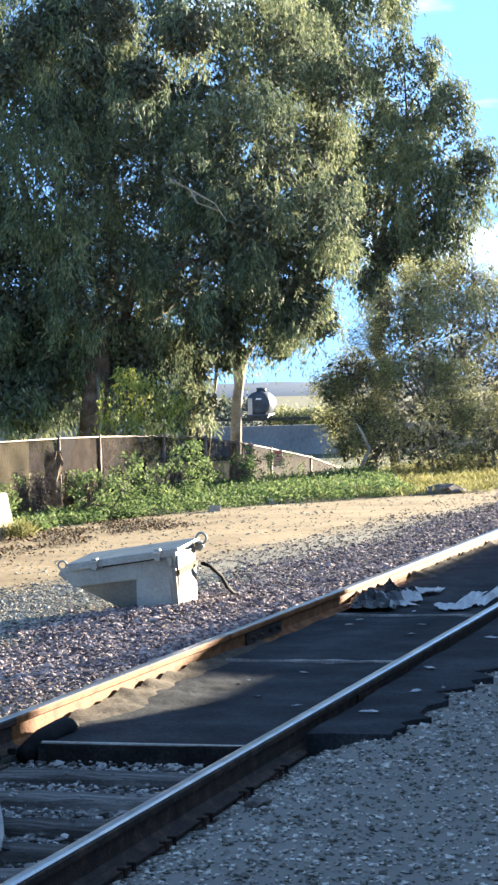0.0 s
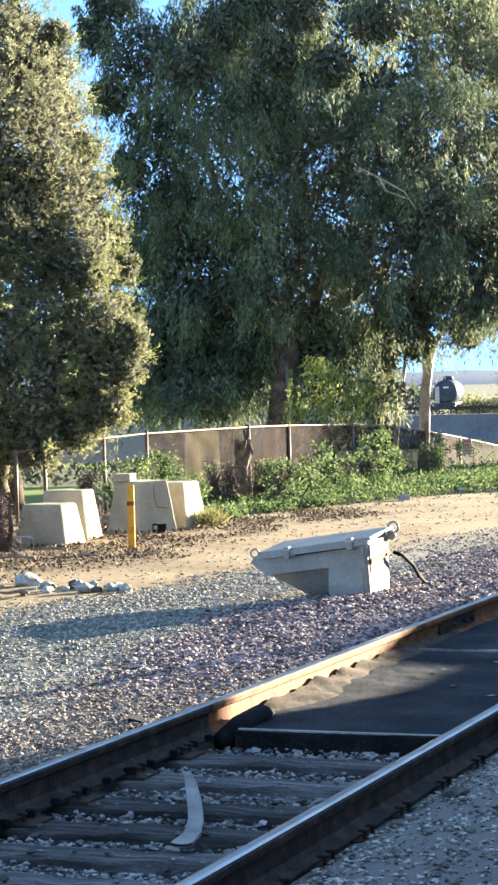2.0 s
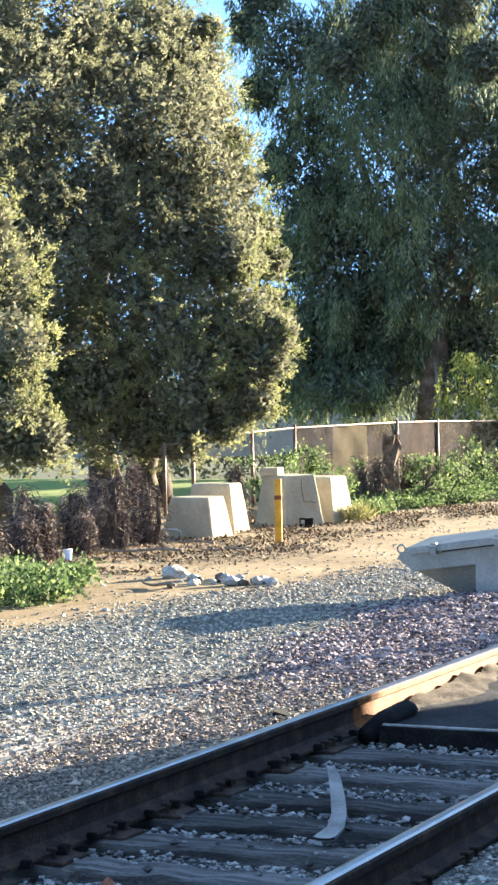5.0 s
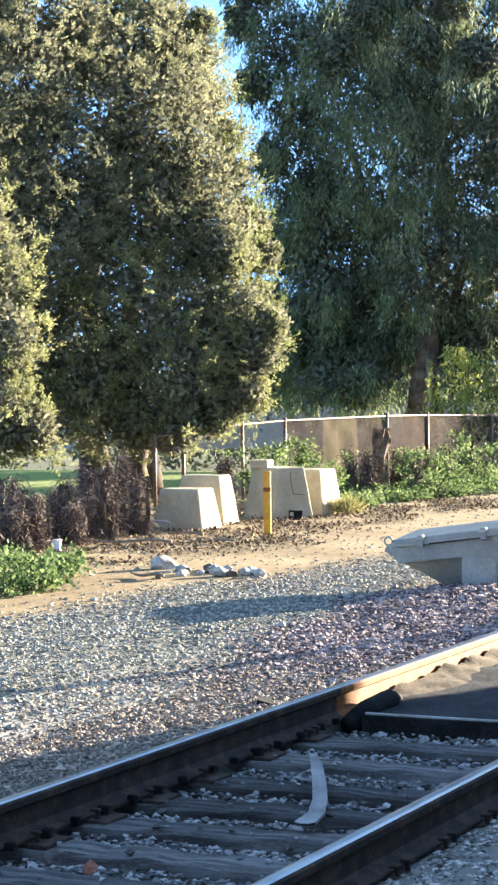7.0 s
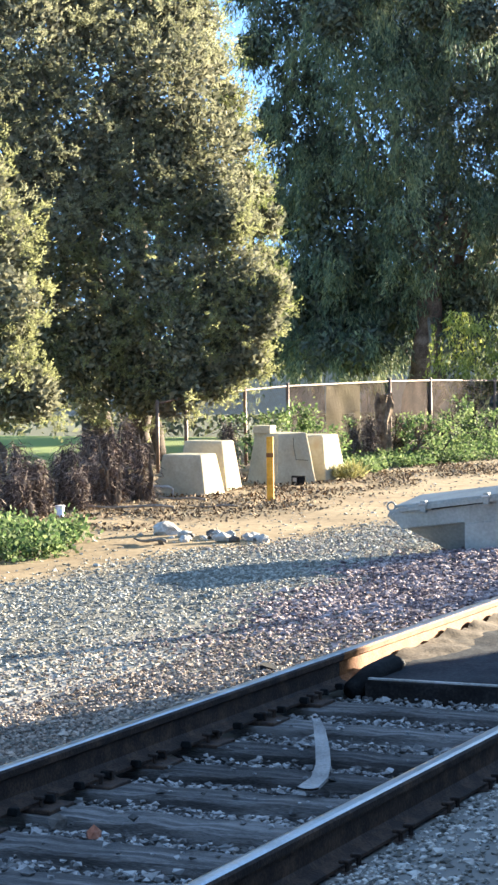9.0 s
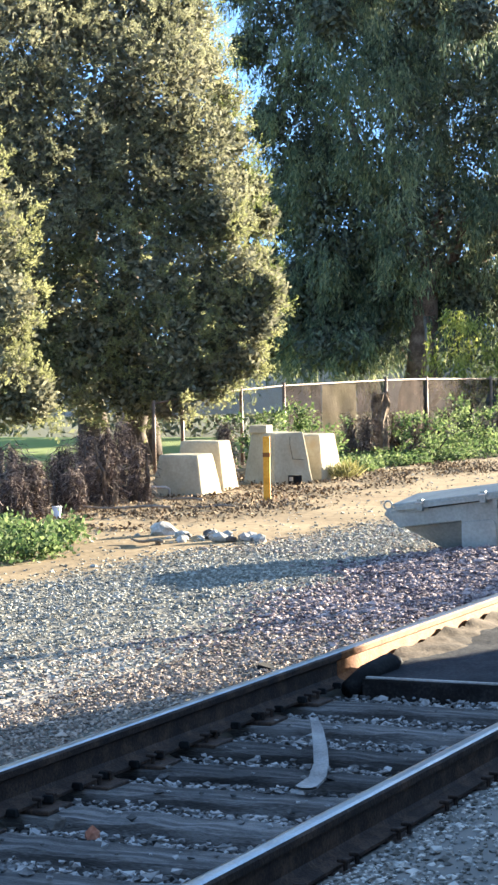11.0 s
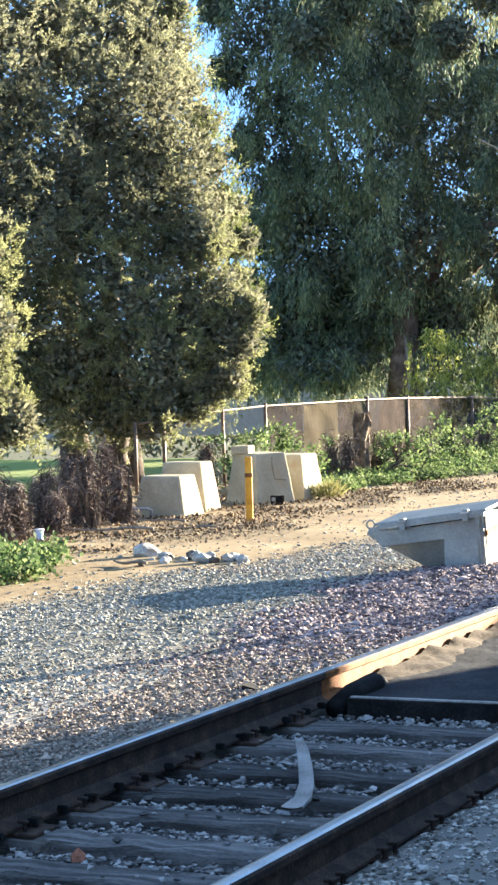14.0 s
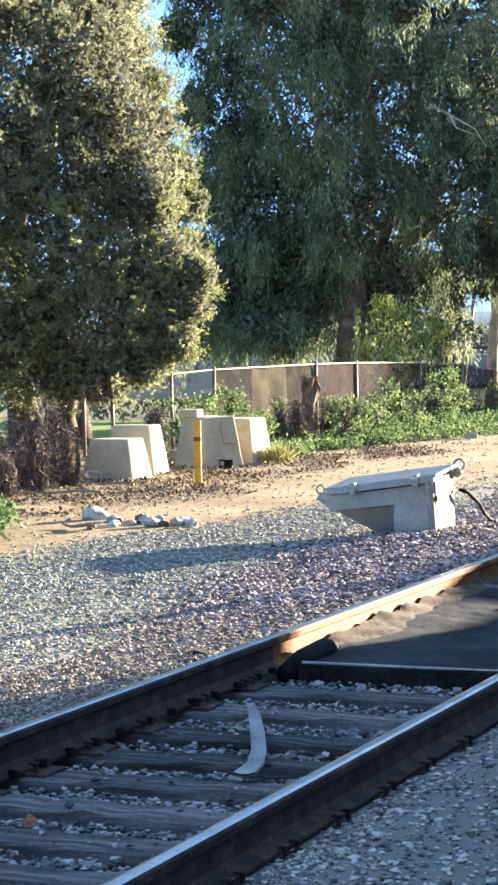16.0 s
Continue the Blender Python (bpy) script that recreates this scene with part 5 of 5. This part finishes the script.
def chain_link(a, b):
    """Crossed wires of an open bay as thin flat ribbons."""
    length = math.dist(a[:2], b[:2])
    high = a[2] - fence_foot(a[0], a[1])
    step, w = 0.06, 0.001
    v, f = [], []
    for s in (-1, 1):
        u = -high
        while u < length + high:
            ends = []
            for hgt in (0.0, high):
                ends.append((u + s * (hgt - high / 2) + high / 2, hgt))
            (u0, h0), (u1, h1) = ends
            lo, hi = sorted(((u0, h0), (u1, h1)))
            if hi[0] > 0 and lo[0] < length:
                def cut(p, q, uu):
                    t = (uu - p[0]) / (q[0] - p[0])
                    return (uu, p[1] + (q[1] - p[1]) * t)
                p = cut(lo, hi, 0) if lo[0] < 0 else lo
                q = cut(lo, hi, length) if hi[0] > length else hi
                k = len(v)
                for uu, hh in (p, q):
                    t = uu / length
                    x, y = a[0] + (b[0] - a[0]) * t, a[1] + (b[1] - a[1]) * t
                    zf = fence_foot(x, y)
                    v += [(x, y, zf + hh - w), (x, y + 0.002 * s, zf + hh + w)]
                f.append((k, k + 1, k + 3, k + 2))
            u += step
    under(solid("wire_mesh", v, f, M_FENCE), fence)["kind"] = "stuff"


for k in range(1, 4):
    chain_link(FENCE[k], FENCE[k + 1])
sign = tagged(empty("fence_sign", (48.0, 13.54, 0.0), 16), "white warning sign with faded red print on the fence", "sign")
M_RED = material("faded_red_print", ((0.5, 0.12, 0.1), (0.6, 0.18, 0.15), (0.66, 0.3, 0.26)), 8, 0.7, 0, 40)
part("plate", box_bm((0.012, 0.2, 0.36), (0, 0, 0.3), 0.004), M_PAPER, sign)
part("print_bar", box_bm((0.006, 0.17, 0.07), (-0.008, 0, 0.42), 0.002), M_RED, sign)
for k in range(3):
    part("print_bar", box_bm((0.006, 0.15, 0.025), (-0.008, 0, 0.33 - 0.06 * k), 0.002), M_RED, sign)


# ---- weeds, ground cover and dry brush ----
def cover(name, places, heights, per, size, mat, seed, label, category, up=0.35):
    r = np.random.default_rng(seed)
    c = places.copy()
    c[:, 2] += heights * r.uniform(0.1, 1.0, len(c)) ** 0.7
    v, f = leaves(c, (size * 1.1, size * 1.1, size * 0.9), per, size, size * 0.62, up, r)
    v[:, 2] = np.maximum(v[:, 2], -2.0)
    return tagged(solid(name, v, f, mat), label, category, kind="stuff")


def lumps(x, y, s=1.0):
    return np.array([0.5 + 0.5 * noise.noise(Vector((a * s, b * s, 5.0))) for a, b in zip(x.tolist(), y.tolist())])


front_x, front_y = [26, 28.2, 30.1, 31.2, 32.9, 34.4, 35.8, 37.7, 42, 60], [12.4, 11.75, 11.55, 10.9, 10.2, 9.75, 8.3, 7.0, 5.9, 4.5]
p = scatter(13000, 27.5, 47, 5, 13.1, 1.0, 0)
wave = np.interp(p[:, 0], front_x, front_y) + 0.25 * (lumps(p[:, 0], p[:, 1], 1.7) - 0.5)
p = p[(p[:, 1] > wave) & (p[:, 0] + 3.0 * (13 - p[:, 1]) < 52)]
deep = p[:, 1] - np.interp(p[:, 0], front_x, front_y)
cover("ground_cover", p, 0.07 + 0.17 * lumps(p[:, 0], p[:, 1], 0.8) * smooth(0, 1.0, deep), 10, 0.048, M_IVY, 21, "dense green leafy weeds along the fence", "weeds")
p = scatter(2600, 14.0, 19.6, 9.3, 12.0, 1.0, 0)
p = keep(p, lambda x, y: (y > 9.35 + 0.09 * (x - 14) + 0.15 * np.sin(3 * x)) & (y < 11.9) & (x < 17.4 + 0.35 * (y - 9.6) + 0.2 * np.sin(7 * y)))
cover("ground_cover", p, 0.1 + 0.12 * lumps(p[:, 0], p[:, 1], 2.0), 12, 0.055, M_IVY, 22, "low patch of bright green weeds on the dirt", "weeds")
p = keep(scatter(1500, 27.2, 31.5, 10.9, 12.6, 1.0, 0), lambda x, y: (y > 11.35 - 0.1 * (x - 27.2) + 0.1 * np.sin(4 * x)) & (y < 12.5))
cover("ground_cover", p, 0.05 + 0.08 * lumps(p[:, 0], p[:, 1], 2.0), 13, 0.046, M_IVY, 26, "low green weeds behind the concrete blocks", "weeds")
M_DRYGRASS = material("dry_yellow_grass", ((0.11, 0.11, 0.035), (0.22, 0.21, 0.075), (0.36, 0.33, 0.15)), 1.5, 0.8, 0, 12, rand=0.4, island=True, trans=0.3)
p = keep(scatter(7000, 36, 56, 4.8, 11, 1.0, 0), lambda x, y: y > np.interp(x, front_x, front_y) - 0.1)
v, f = leaves(p, (0.06, 0.06, 0.03), 7, 0.13, 0.016, 0.6, np.random.default_rng(23))
tagged(solid("dry_grass", v, f, M_DRYGRASS), "dry yellowish grass along the dirt edge", "grass", kind="stuff")
p = np.concatenate([np.array([[26.6 + 0.2 * a, 11.05 + 0.12 * b, 0.0]]) for a, b in rng.normal(0, 0.6, (26, 2))])
v, f = leaves(p, (0.06, 0.06, 0.02), 16, 0.22, 0.012, 0.75, np.random.default_rng(24))
tagged(solid("dry_grass", v, f, M_DRYGRASS), "dry grass tufts at the foot of the blocks", "grass", kind="stuff")
# leaf litter
M_LITTER = material("brown_leaf_litter", ((0.06, 0.038, 0.024), (0.14, 0.095, 0.058), (0.3, 0.22, 0.135)), 2, 0.9, 0, 20, rand=0.5, island=True)
p = keep(scatter(24000, 18.5, 31, 9.2, 12.6, 1.0, 0.012), lambda x, y: (y > 9.7 + 0.25 * np.sin(x * 1.7) + rng.normal(0, 0.25, len(x))) & (lumps(x, y, 1.1) > 0.42))
v, f = leaves(p, (0.03, 0.03, 0.006), 1, 0.05, 0.022, 0.0, np.random.default_rng(25))
v[:, 2] = np.clip(v[:, 2], -0.012, 0.03)
tagged(solid("leaf_litter", v, f, M_LITTER), "dark dry leaf litter over the dirt", "leaf litter", kind="stuff")


def shrub(name, base, lobes, mat, seed, label, size=0.055, density=260, per=26, category="shrub", group=""):
    r = np.random.default_rng(seed)
    ob = tagged(empty(name, base), label, category, group)
    inv = np.array(base)
    for k, (x, y, z, rad) in enumerate(lobes[:4]):
        pts, rr = limb(base, (x, y, z), 0.025, 0.008, r, 0.03, 5)
        part("stem", tube_bm([tuple(np.array(q) - inv) for q in pts], rr, 6), M_BARK, ob)
    c, o = lobe_clumps(lobes, density, r)
    v, f = leaves(c, (size * 0.8,) * 3, per, size, size * 0.6, 0.1, r, o * 0.5)
    under(solid("foliage", v - inv, f, mat), ob)["kind"] = "stuff"
    return ob


shrub("ivy_shrub", (27.6, 12.35, 0.0), [(27.2, 12.5, 0.55, 0.35), (27.6, 12.3, 0.62, 0.33), (28.0, 12.1, 0.5, 0.3), (27.0, 12.75, 0.45, 0.3), (28.3, 11.95, 0.35, 0.22)], M_IVY, 31, "bushy green ivy shrub against the open fence", group="shrubs along the fence")
shrub("ivy_shrub", (30.6, 11.9, 0.0), [(30.5, 11.35, 0.45, 0.35), (31.0, 11.2, 0.5, 0.36), (30.9, 11.7, 0.4, 0.3), (31.6, 11.0, 0.4, 0.32)], M_IVY, 32, "bushy green shrub at the foot of the fence", group="shrubs along the fence")
shrub("ivy_shrub", (34.3, 12.1, 0.0), [(34.2, 11.7, 0.5, 0.4), (34.4, 11.4, 0.75, 0.35), (34.8, 11.3, 0.45, 0.4), (34.0, 12.0, 0.4, 0.35), (34.4, 11.4, 0.35, 0.4)], M_IVY, 33, "tall green shrub against the fence", group="shrubs along the fence")
shrub("ivy_shrub", (38.4, 11.9, -0.1), [(38.2, 11.6, 0.35, 0.4), (38.6, 11.2, 0.4, 0.4), (39.2, 11.0, 0.2, 0.4)], M_IVY, 34, "green shrub with a dead patch at the fence", group="shrubs along the fence")
shrub("ivy_shrub", (43.5, 11.9, -0.5), [(43.5, 11.6, -0.25, 0.32), (44.2, 11.2, -0.28, 0.32), (45.5, 11.0, -0.3, 0.32)], M_OLIVE, 35, "olive shrub at the low end of the fence", group="shrubs along the fence")


def dry_stump_bush(base, high, seed):
    """A cut, dried-out ivy trunk with hanging dead strands."""
    r = np.random.default_rng(seed)
    ob = tagged(empty("dead_ivy_bush", base), "dead brown dried-out ivy bush with bare stems", "dead bush", "dead bushes along the fence line")
    for k in range(7):
        a = np.array([r.normal(0, 0.05), r.normal(0, 0.06), 0.0])
        b = a + [r.normal(0, 0.05), r.normal(0, 0.05), high * r.uniform(0.55, 1.0)]
        pts, rr = limb(a, b, r.uniform(0.02, 0.045), 0.012, r, 0, 5)
        part("stem", tube_bm(pts, rr, 6), M_BARK, ob)
    n = 150
    c = np.stack([r.normal(0, 0.055, n), r.normal(0, 0.06, n), high * r.uniform(0.05, 0.98, n)], 1)
    c[:, :2] *= 1.35 - 0.75 * c[:, 2:3] / high
    v, f = leaves(c, (0.03, 0.03, 0.05), 11, 0.11, 0.0075, -0.45, r)
    under(solid("dead_foliage", v, f, M_DRY), ob)["kind"] = "stuff"


for k in range(19):
    t = k / 18
    x, y = 18.2 + 4.4 * t + rng.normal(0, 0.1), (11.95, 12.3, 11.75)[k % 3] + 0.25 * t + rng.normal(0, 0.08)
    dry_stump_bush((x, y, -0.02), (0.42 + 0.42 * t) * (1.0, 0.8, 1.12, 0.65)[k % 4], 70 + k)
for k, (x, y, hgt) in enumerate(((22.7, 12.75, 0.75), (23.0, 12.95, 0.62), (23.5, 12.9, 0.55), (29.9, 12.35, 0.75), (30.2, 12.2, 0.7), (31.2, 12.1, 0.72), (31.5, 12.0, 0.6), (37.0, 12.3, 0.7), (40.8, 12.2, 0.5), (26.0, 12.5, 0.8))):
    dry_stump_bush((x, y, -0.05), hgt, 90 + k)

M_STUMP = material("split_dry_wood", ((0.05, 0.035, 0.024), (0.16, 0.11, 0.075), (0.34, 0.25, 0.17)), 9, 0.9, 0.6, 30)
r = np.random.default_rng(41)
bm = tube_bm([(0, 0, 0), (0.01, 0, 0.3), (0, 0.02, 0.6), (0.02, 0.0, 0.9), (0.0, -0.01, 1.02)], [0.15, 0.12, 0.11, 0.13, 0.15], 15)
for v in bm.verts:
    if v.co.z > 0.85:
        v.co.z += r.uniform(-0.26, 0.12)
    cleft = 0.72 if math.cos(5 * math.atan2(v.co.y, v.co.x)) < -0.2 else 1.1
    v.co.x *= cleft * r.uniform(0.85, 1.15)
    v.co.y *= cleft * r.uniform(0.85, 1.15)
stump = tagged(part("tree_stump", bm, M_STUMP), "pale split tree stump standing before the fence", "tree stump")
stump.matrix_world = pose(30.69, 12.16, -0.05)
dead = tagged(empty("dead_sapling", (44.5, 10.85, -0.2)), "crooked bare dead sapling among weeds", "sapling")
part("trunk", tube_bm([(0, 0, 0), (0.1, -0.1, 0.45), (0.1, -0.25, 0.75), (0.1, -0.1, 1.1), (0.1, 0.02, 1.3)], [0.05, 0.045, 0.04, 0.03, 0.015], 7), M_PALEBARK, dead, smooth=True)

# ---- far things ----
M_FARWALL = material("far_concrete", ((0.2, 0.2, 0.2), (0.27, 0.27, 0.27), (0.34, 0.34, 0.33)), 0.3, 0.9, 0, 3)
M_HOUSE = material("pale_house_wall", ((0.32, 0.31, 0.29), (0.4, 0.39, 0.37), (0.48, 0.47, 0.45)), 1, 0.8, 0, 10)
M_ROOF = material("grey_shingle_roof", ((0.1, 0.1, 0.1), (0.16, 0.155, 0.15), (0.24, 0.23, 0.22)), 2, 0.9, 0.2, 20)
garden = tagged(empty("garden_wall", (55.4, 26.0, -0.2), -66), "low pale stucco garden wall beyond the lawn", "garden wall")
part("wall", box_bm((12.6, 0.25, 1.2), (0, 0, 0.6), 0.01), M_HOUSE, garden)
part("coping", box_bm((12.7, 0.34, 0.08), (0, 0, 1.24), 0.012), M_ROOF, garden)
r = np.random.default_rng(61)
c = []
for k in range(420):
    az = radians(r.uniform(19.5, 36.0))
    d = r.uniform(66, 80)
    tall = 2.2 + 2.2 * (0.5 + 0.5 * math.sin(az * 47)) + r.normal(0, 0.3)
    c.append((d * math.cos(az), d * math.sin(az), -0.5 + tall * r.uniform(0, 1)))
v, f = leaves(np.array(c), (0.8, 0.8, 0.5), 50, 0.3, 0.13, -0.3, r)
tagged(solid("far_bushes", v, f, M_EUC), "dark far bushes beyond the lawn", "bushes", kind="stuff")
wall = tagged(part("retaining_wall", box_bm((1.2, 80, 9.0), (0, 0, -4.5), 0.05), M_FARWALL), "long grey concrete retaining wall far off", "retaining wall")
wall.matrix_world = pose(232, 60, -1.9, 0, 0, 16)
# Distance haze is mixed into this leaf colour.
M_FARTREE = material("haze_tinted_far_leaf", ((0.05, 0.075, 0.06), (0.09, 0.12, 0.1), (0.15, 0.19, 0.15)), 0.2, 0.9, 0, 2, rand=0.3, island=True)


def far_trees(y0, y1, low, high, mat, seed, label):
    """A line of far tree crowns behind the retaining wall."""
    r = np.random.default_rng(seed)
    c = []
    for k in range(260):
        y = r.uniform(y0, y1)
        top = low + (high - low) * (0.5 + 0.5 * noise.noise(Vector((y * 0.45, seed, 0)))) * (0.75 + 0.25 * math.sin(y * 2.1))
        c.append((255 + r.uniform(0, 6), y, -5.2 + (top + 5.2) * r.uniform(0, 1) ** 0.8))
    v, f = leaves(np.array(c), (0.35, 0.35, 0.4), 36, 0.4, 0.2, -0.2, r)
    tagged(solid("far_trees", v, f, mat), label, "trees", kind="stuff")


far_trees(74, 92, -0.8, 3.4, M_FARTREE, 81, "dark trees, coloured for haze, beyond the retaining wall")
far_trees(66, 74, -1.2, 0.4, M_OLIVE, 82, "low yellow-green bushes beyond the retaining wall")
guard = tagged(empty("guard_rail", (229.5, 60.0, -1.9), 16), "low dark guard rail along the top of the retaining wall", "guard rail")
part("beam", box_bm((0.12, 60, 0.3), (0, 0, 0.75), 0.03), M_BARK, guard)
for k in range(21):
    part("post", box_bm((0.14, 0.14, 0.75), (0.1, -30 + 3 * k, 0.38), 0.01), M_BARK, guard)
car = tagged(empty("tank_car", (241.0, 70.2, -1.5), 13), "black railway tank car standing beyond the retaining wall", "tank car")
M_TANK = material("black_tank_paint", ((0.03, 0.038, 0.052), (0.05, 0.06, 0.078), (0.08, 0.094, 0.115)), 0.8, 0.5, 0.1, 10)
part("tank", tube_bm([(-0.35, 0, 1.95), (-0.25, 0, 1.95), (0, 0, 1.95), (14, 0, 1.95), (14.25, 0, 1.95), (14.35, 0, 1.95)], [0.7, 1.1, 1.4, 1.4, 1.1, 0.7], 28), M_TANK, car, smooth=True)
part("dome", tube_bm([(7, 0, 3.2), (7, 0, 3.7), (7, 0, 3.8)], [0.6, 0.6, 0.4], 18), M_TANK, car, smooth=True)
part("underframe", box_bm((15.2, 2.4, 0.25), (7, 0, 0.62), 0.03), M_TANK, car)
part("end_ladder", box_bm((0.08, 0.5, 2.0), (-0.5, 0.9, 1.6), 0.01), M_GALV, car)
part("print_bar", box_bm((0.02, 0.6, 0.16), (-0.37, -0.1, 2.5), 0.005), M_PAPER, car)
for bx in (1.6, 12.4):
    bogie = part("bogie", box_bm((2.4, 2.1, 0.3), (bx, 0, 0.45), 0.05), M_TANK, car)
    for dx in (-0.85, 0.85):
        for dy in (-0.75, 0.75):
            part("wheel", tube_bm([(bx + dx, dy - 0.07, 0.42), (bx + dx, dy + 0.07, 0.42)], 0.42, 20), M_DARKSTEEL, bogie)
hill_y = np.linspace(-600, 2600, 90)
# The blue of the air is put into the hill colour.
M_HILL = material("haze_tinted_hillside", ((0.06, 0.1, 0.16), (0.075, 0.12, 0.185), (0.09, 0.14, 0.21)), 0.004, 1.0, 0, 0.05)
v = []
for y in hill_y.tolist():
    top = 12 + 12 * noise.noise(Vector((y * 0.0016, 2, 0))) + 7 * noise.noise(Vector((y * 0.008, 5, 0)))
    v += [(2900, y, -10), (3100, y, top), (3500, y, top * 0.7 - 5)]
n = len(hill_y)
f = [(3 * i + k, 3 * i + k + 1, 3 * i + k + 4, 3 * i + k + 3) for i in range(n - 1) for k in range(2)]
tagged(solid("backdrop", v, f, M_HILL, True), "hills on the horizon, coloured blue for haze", "hills", kind="structure")
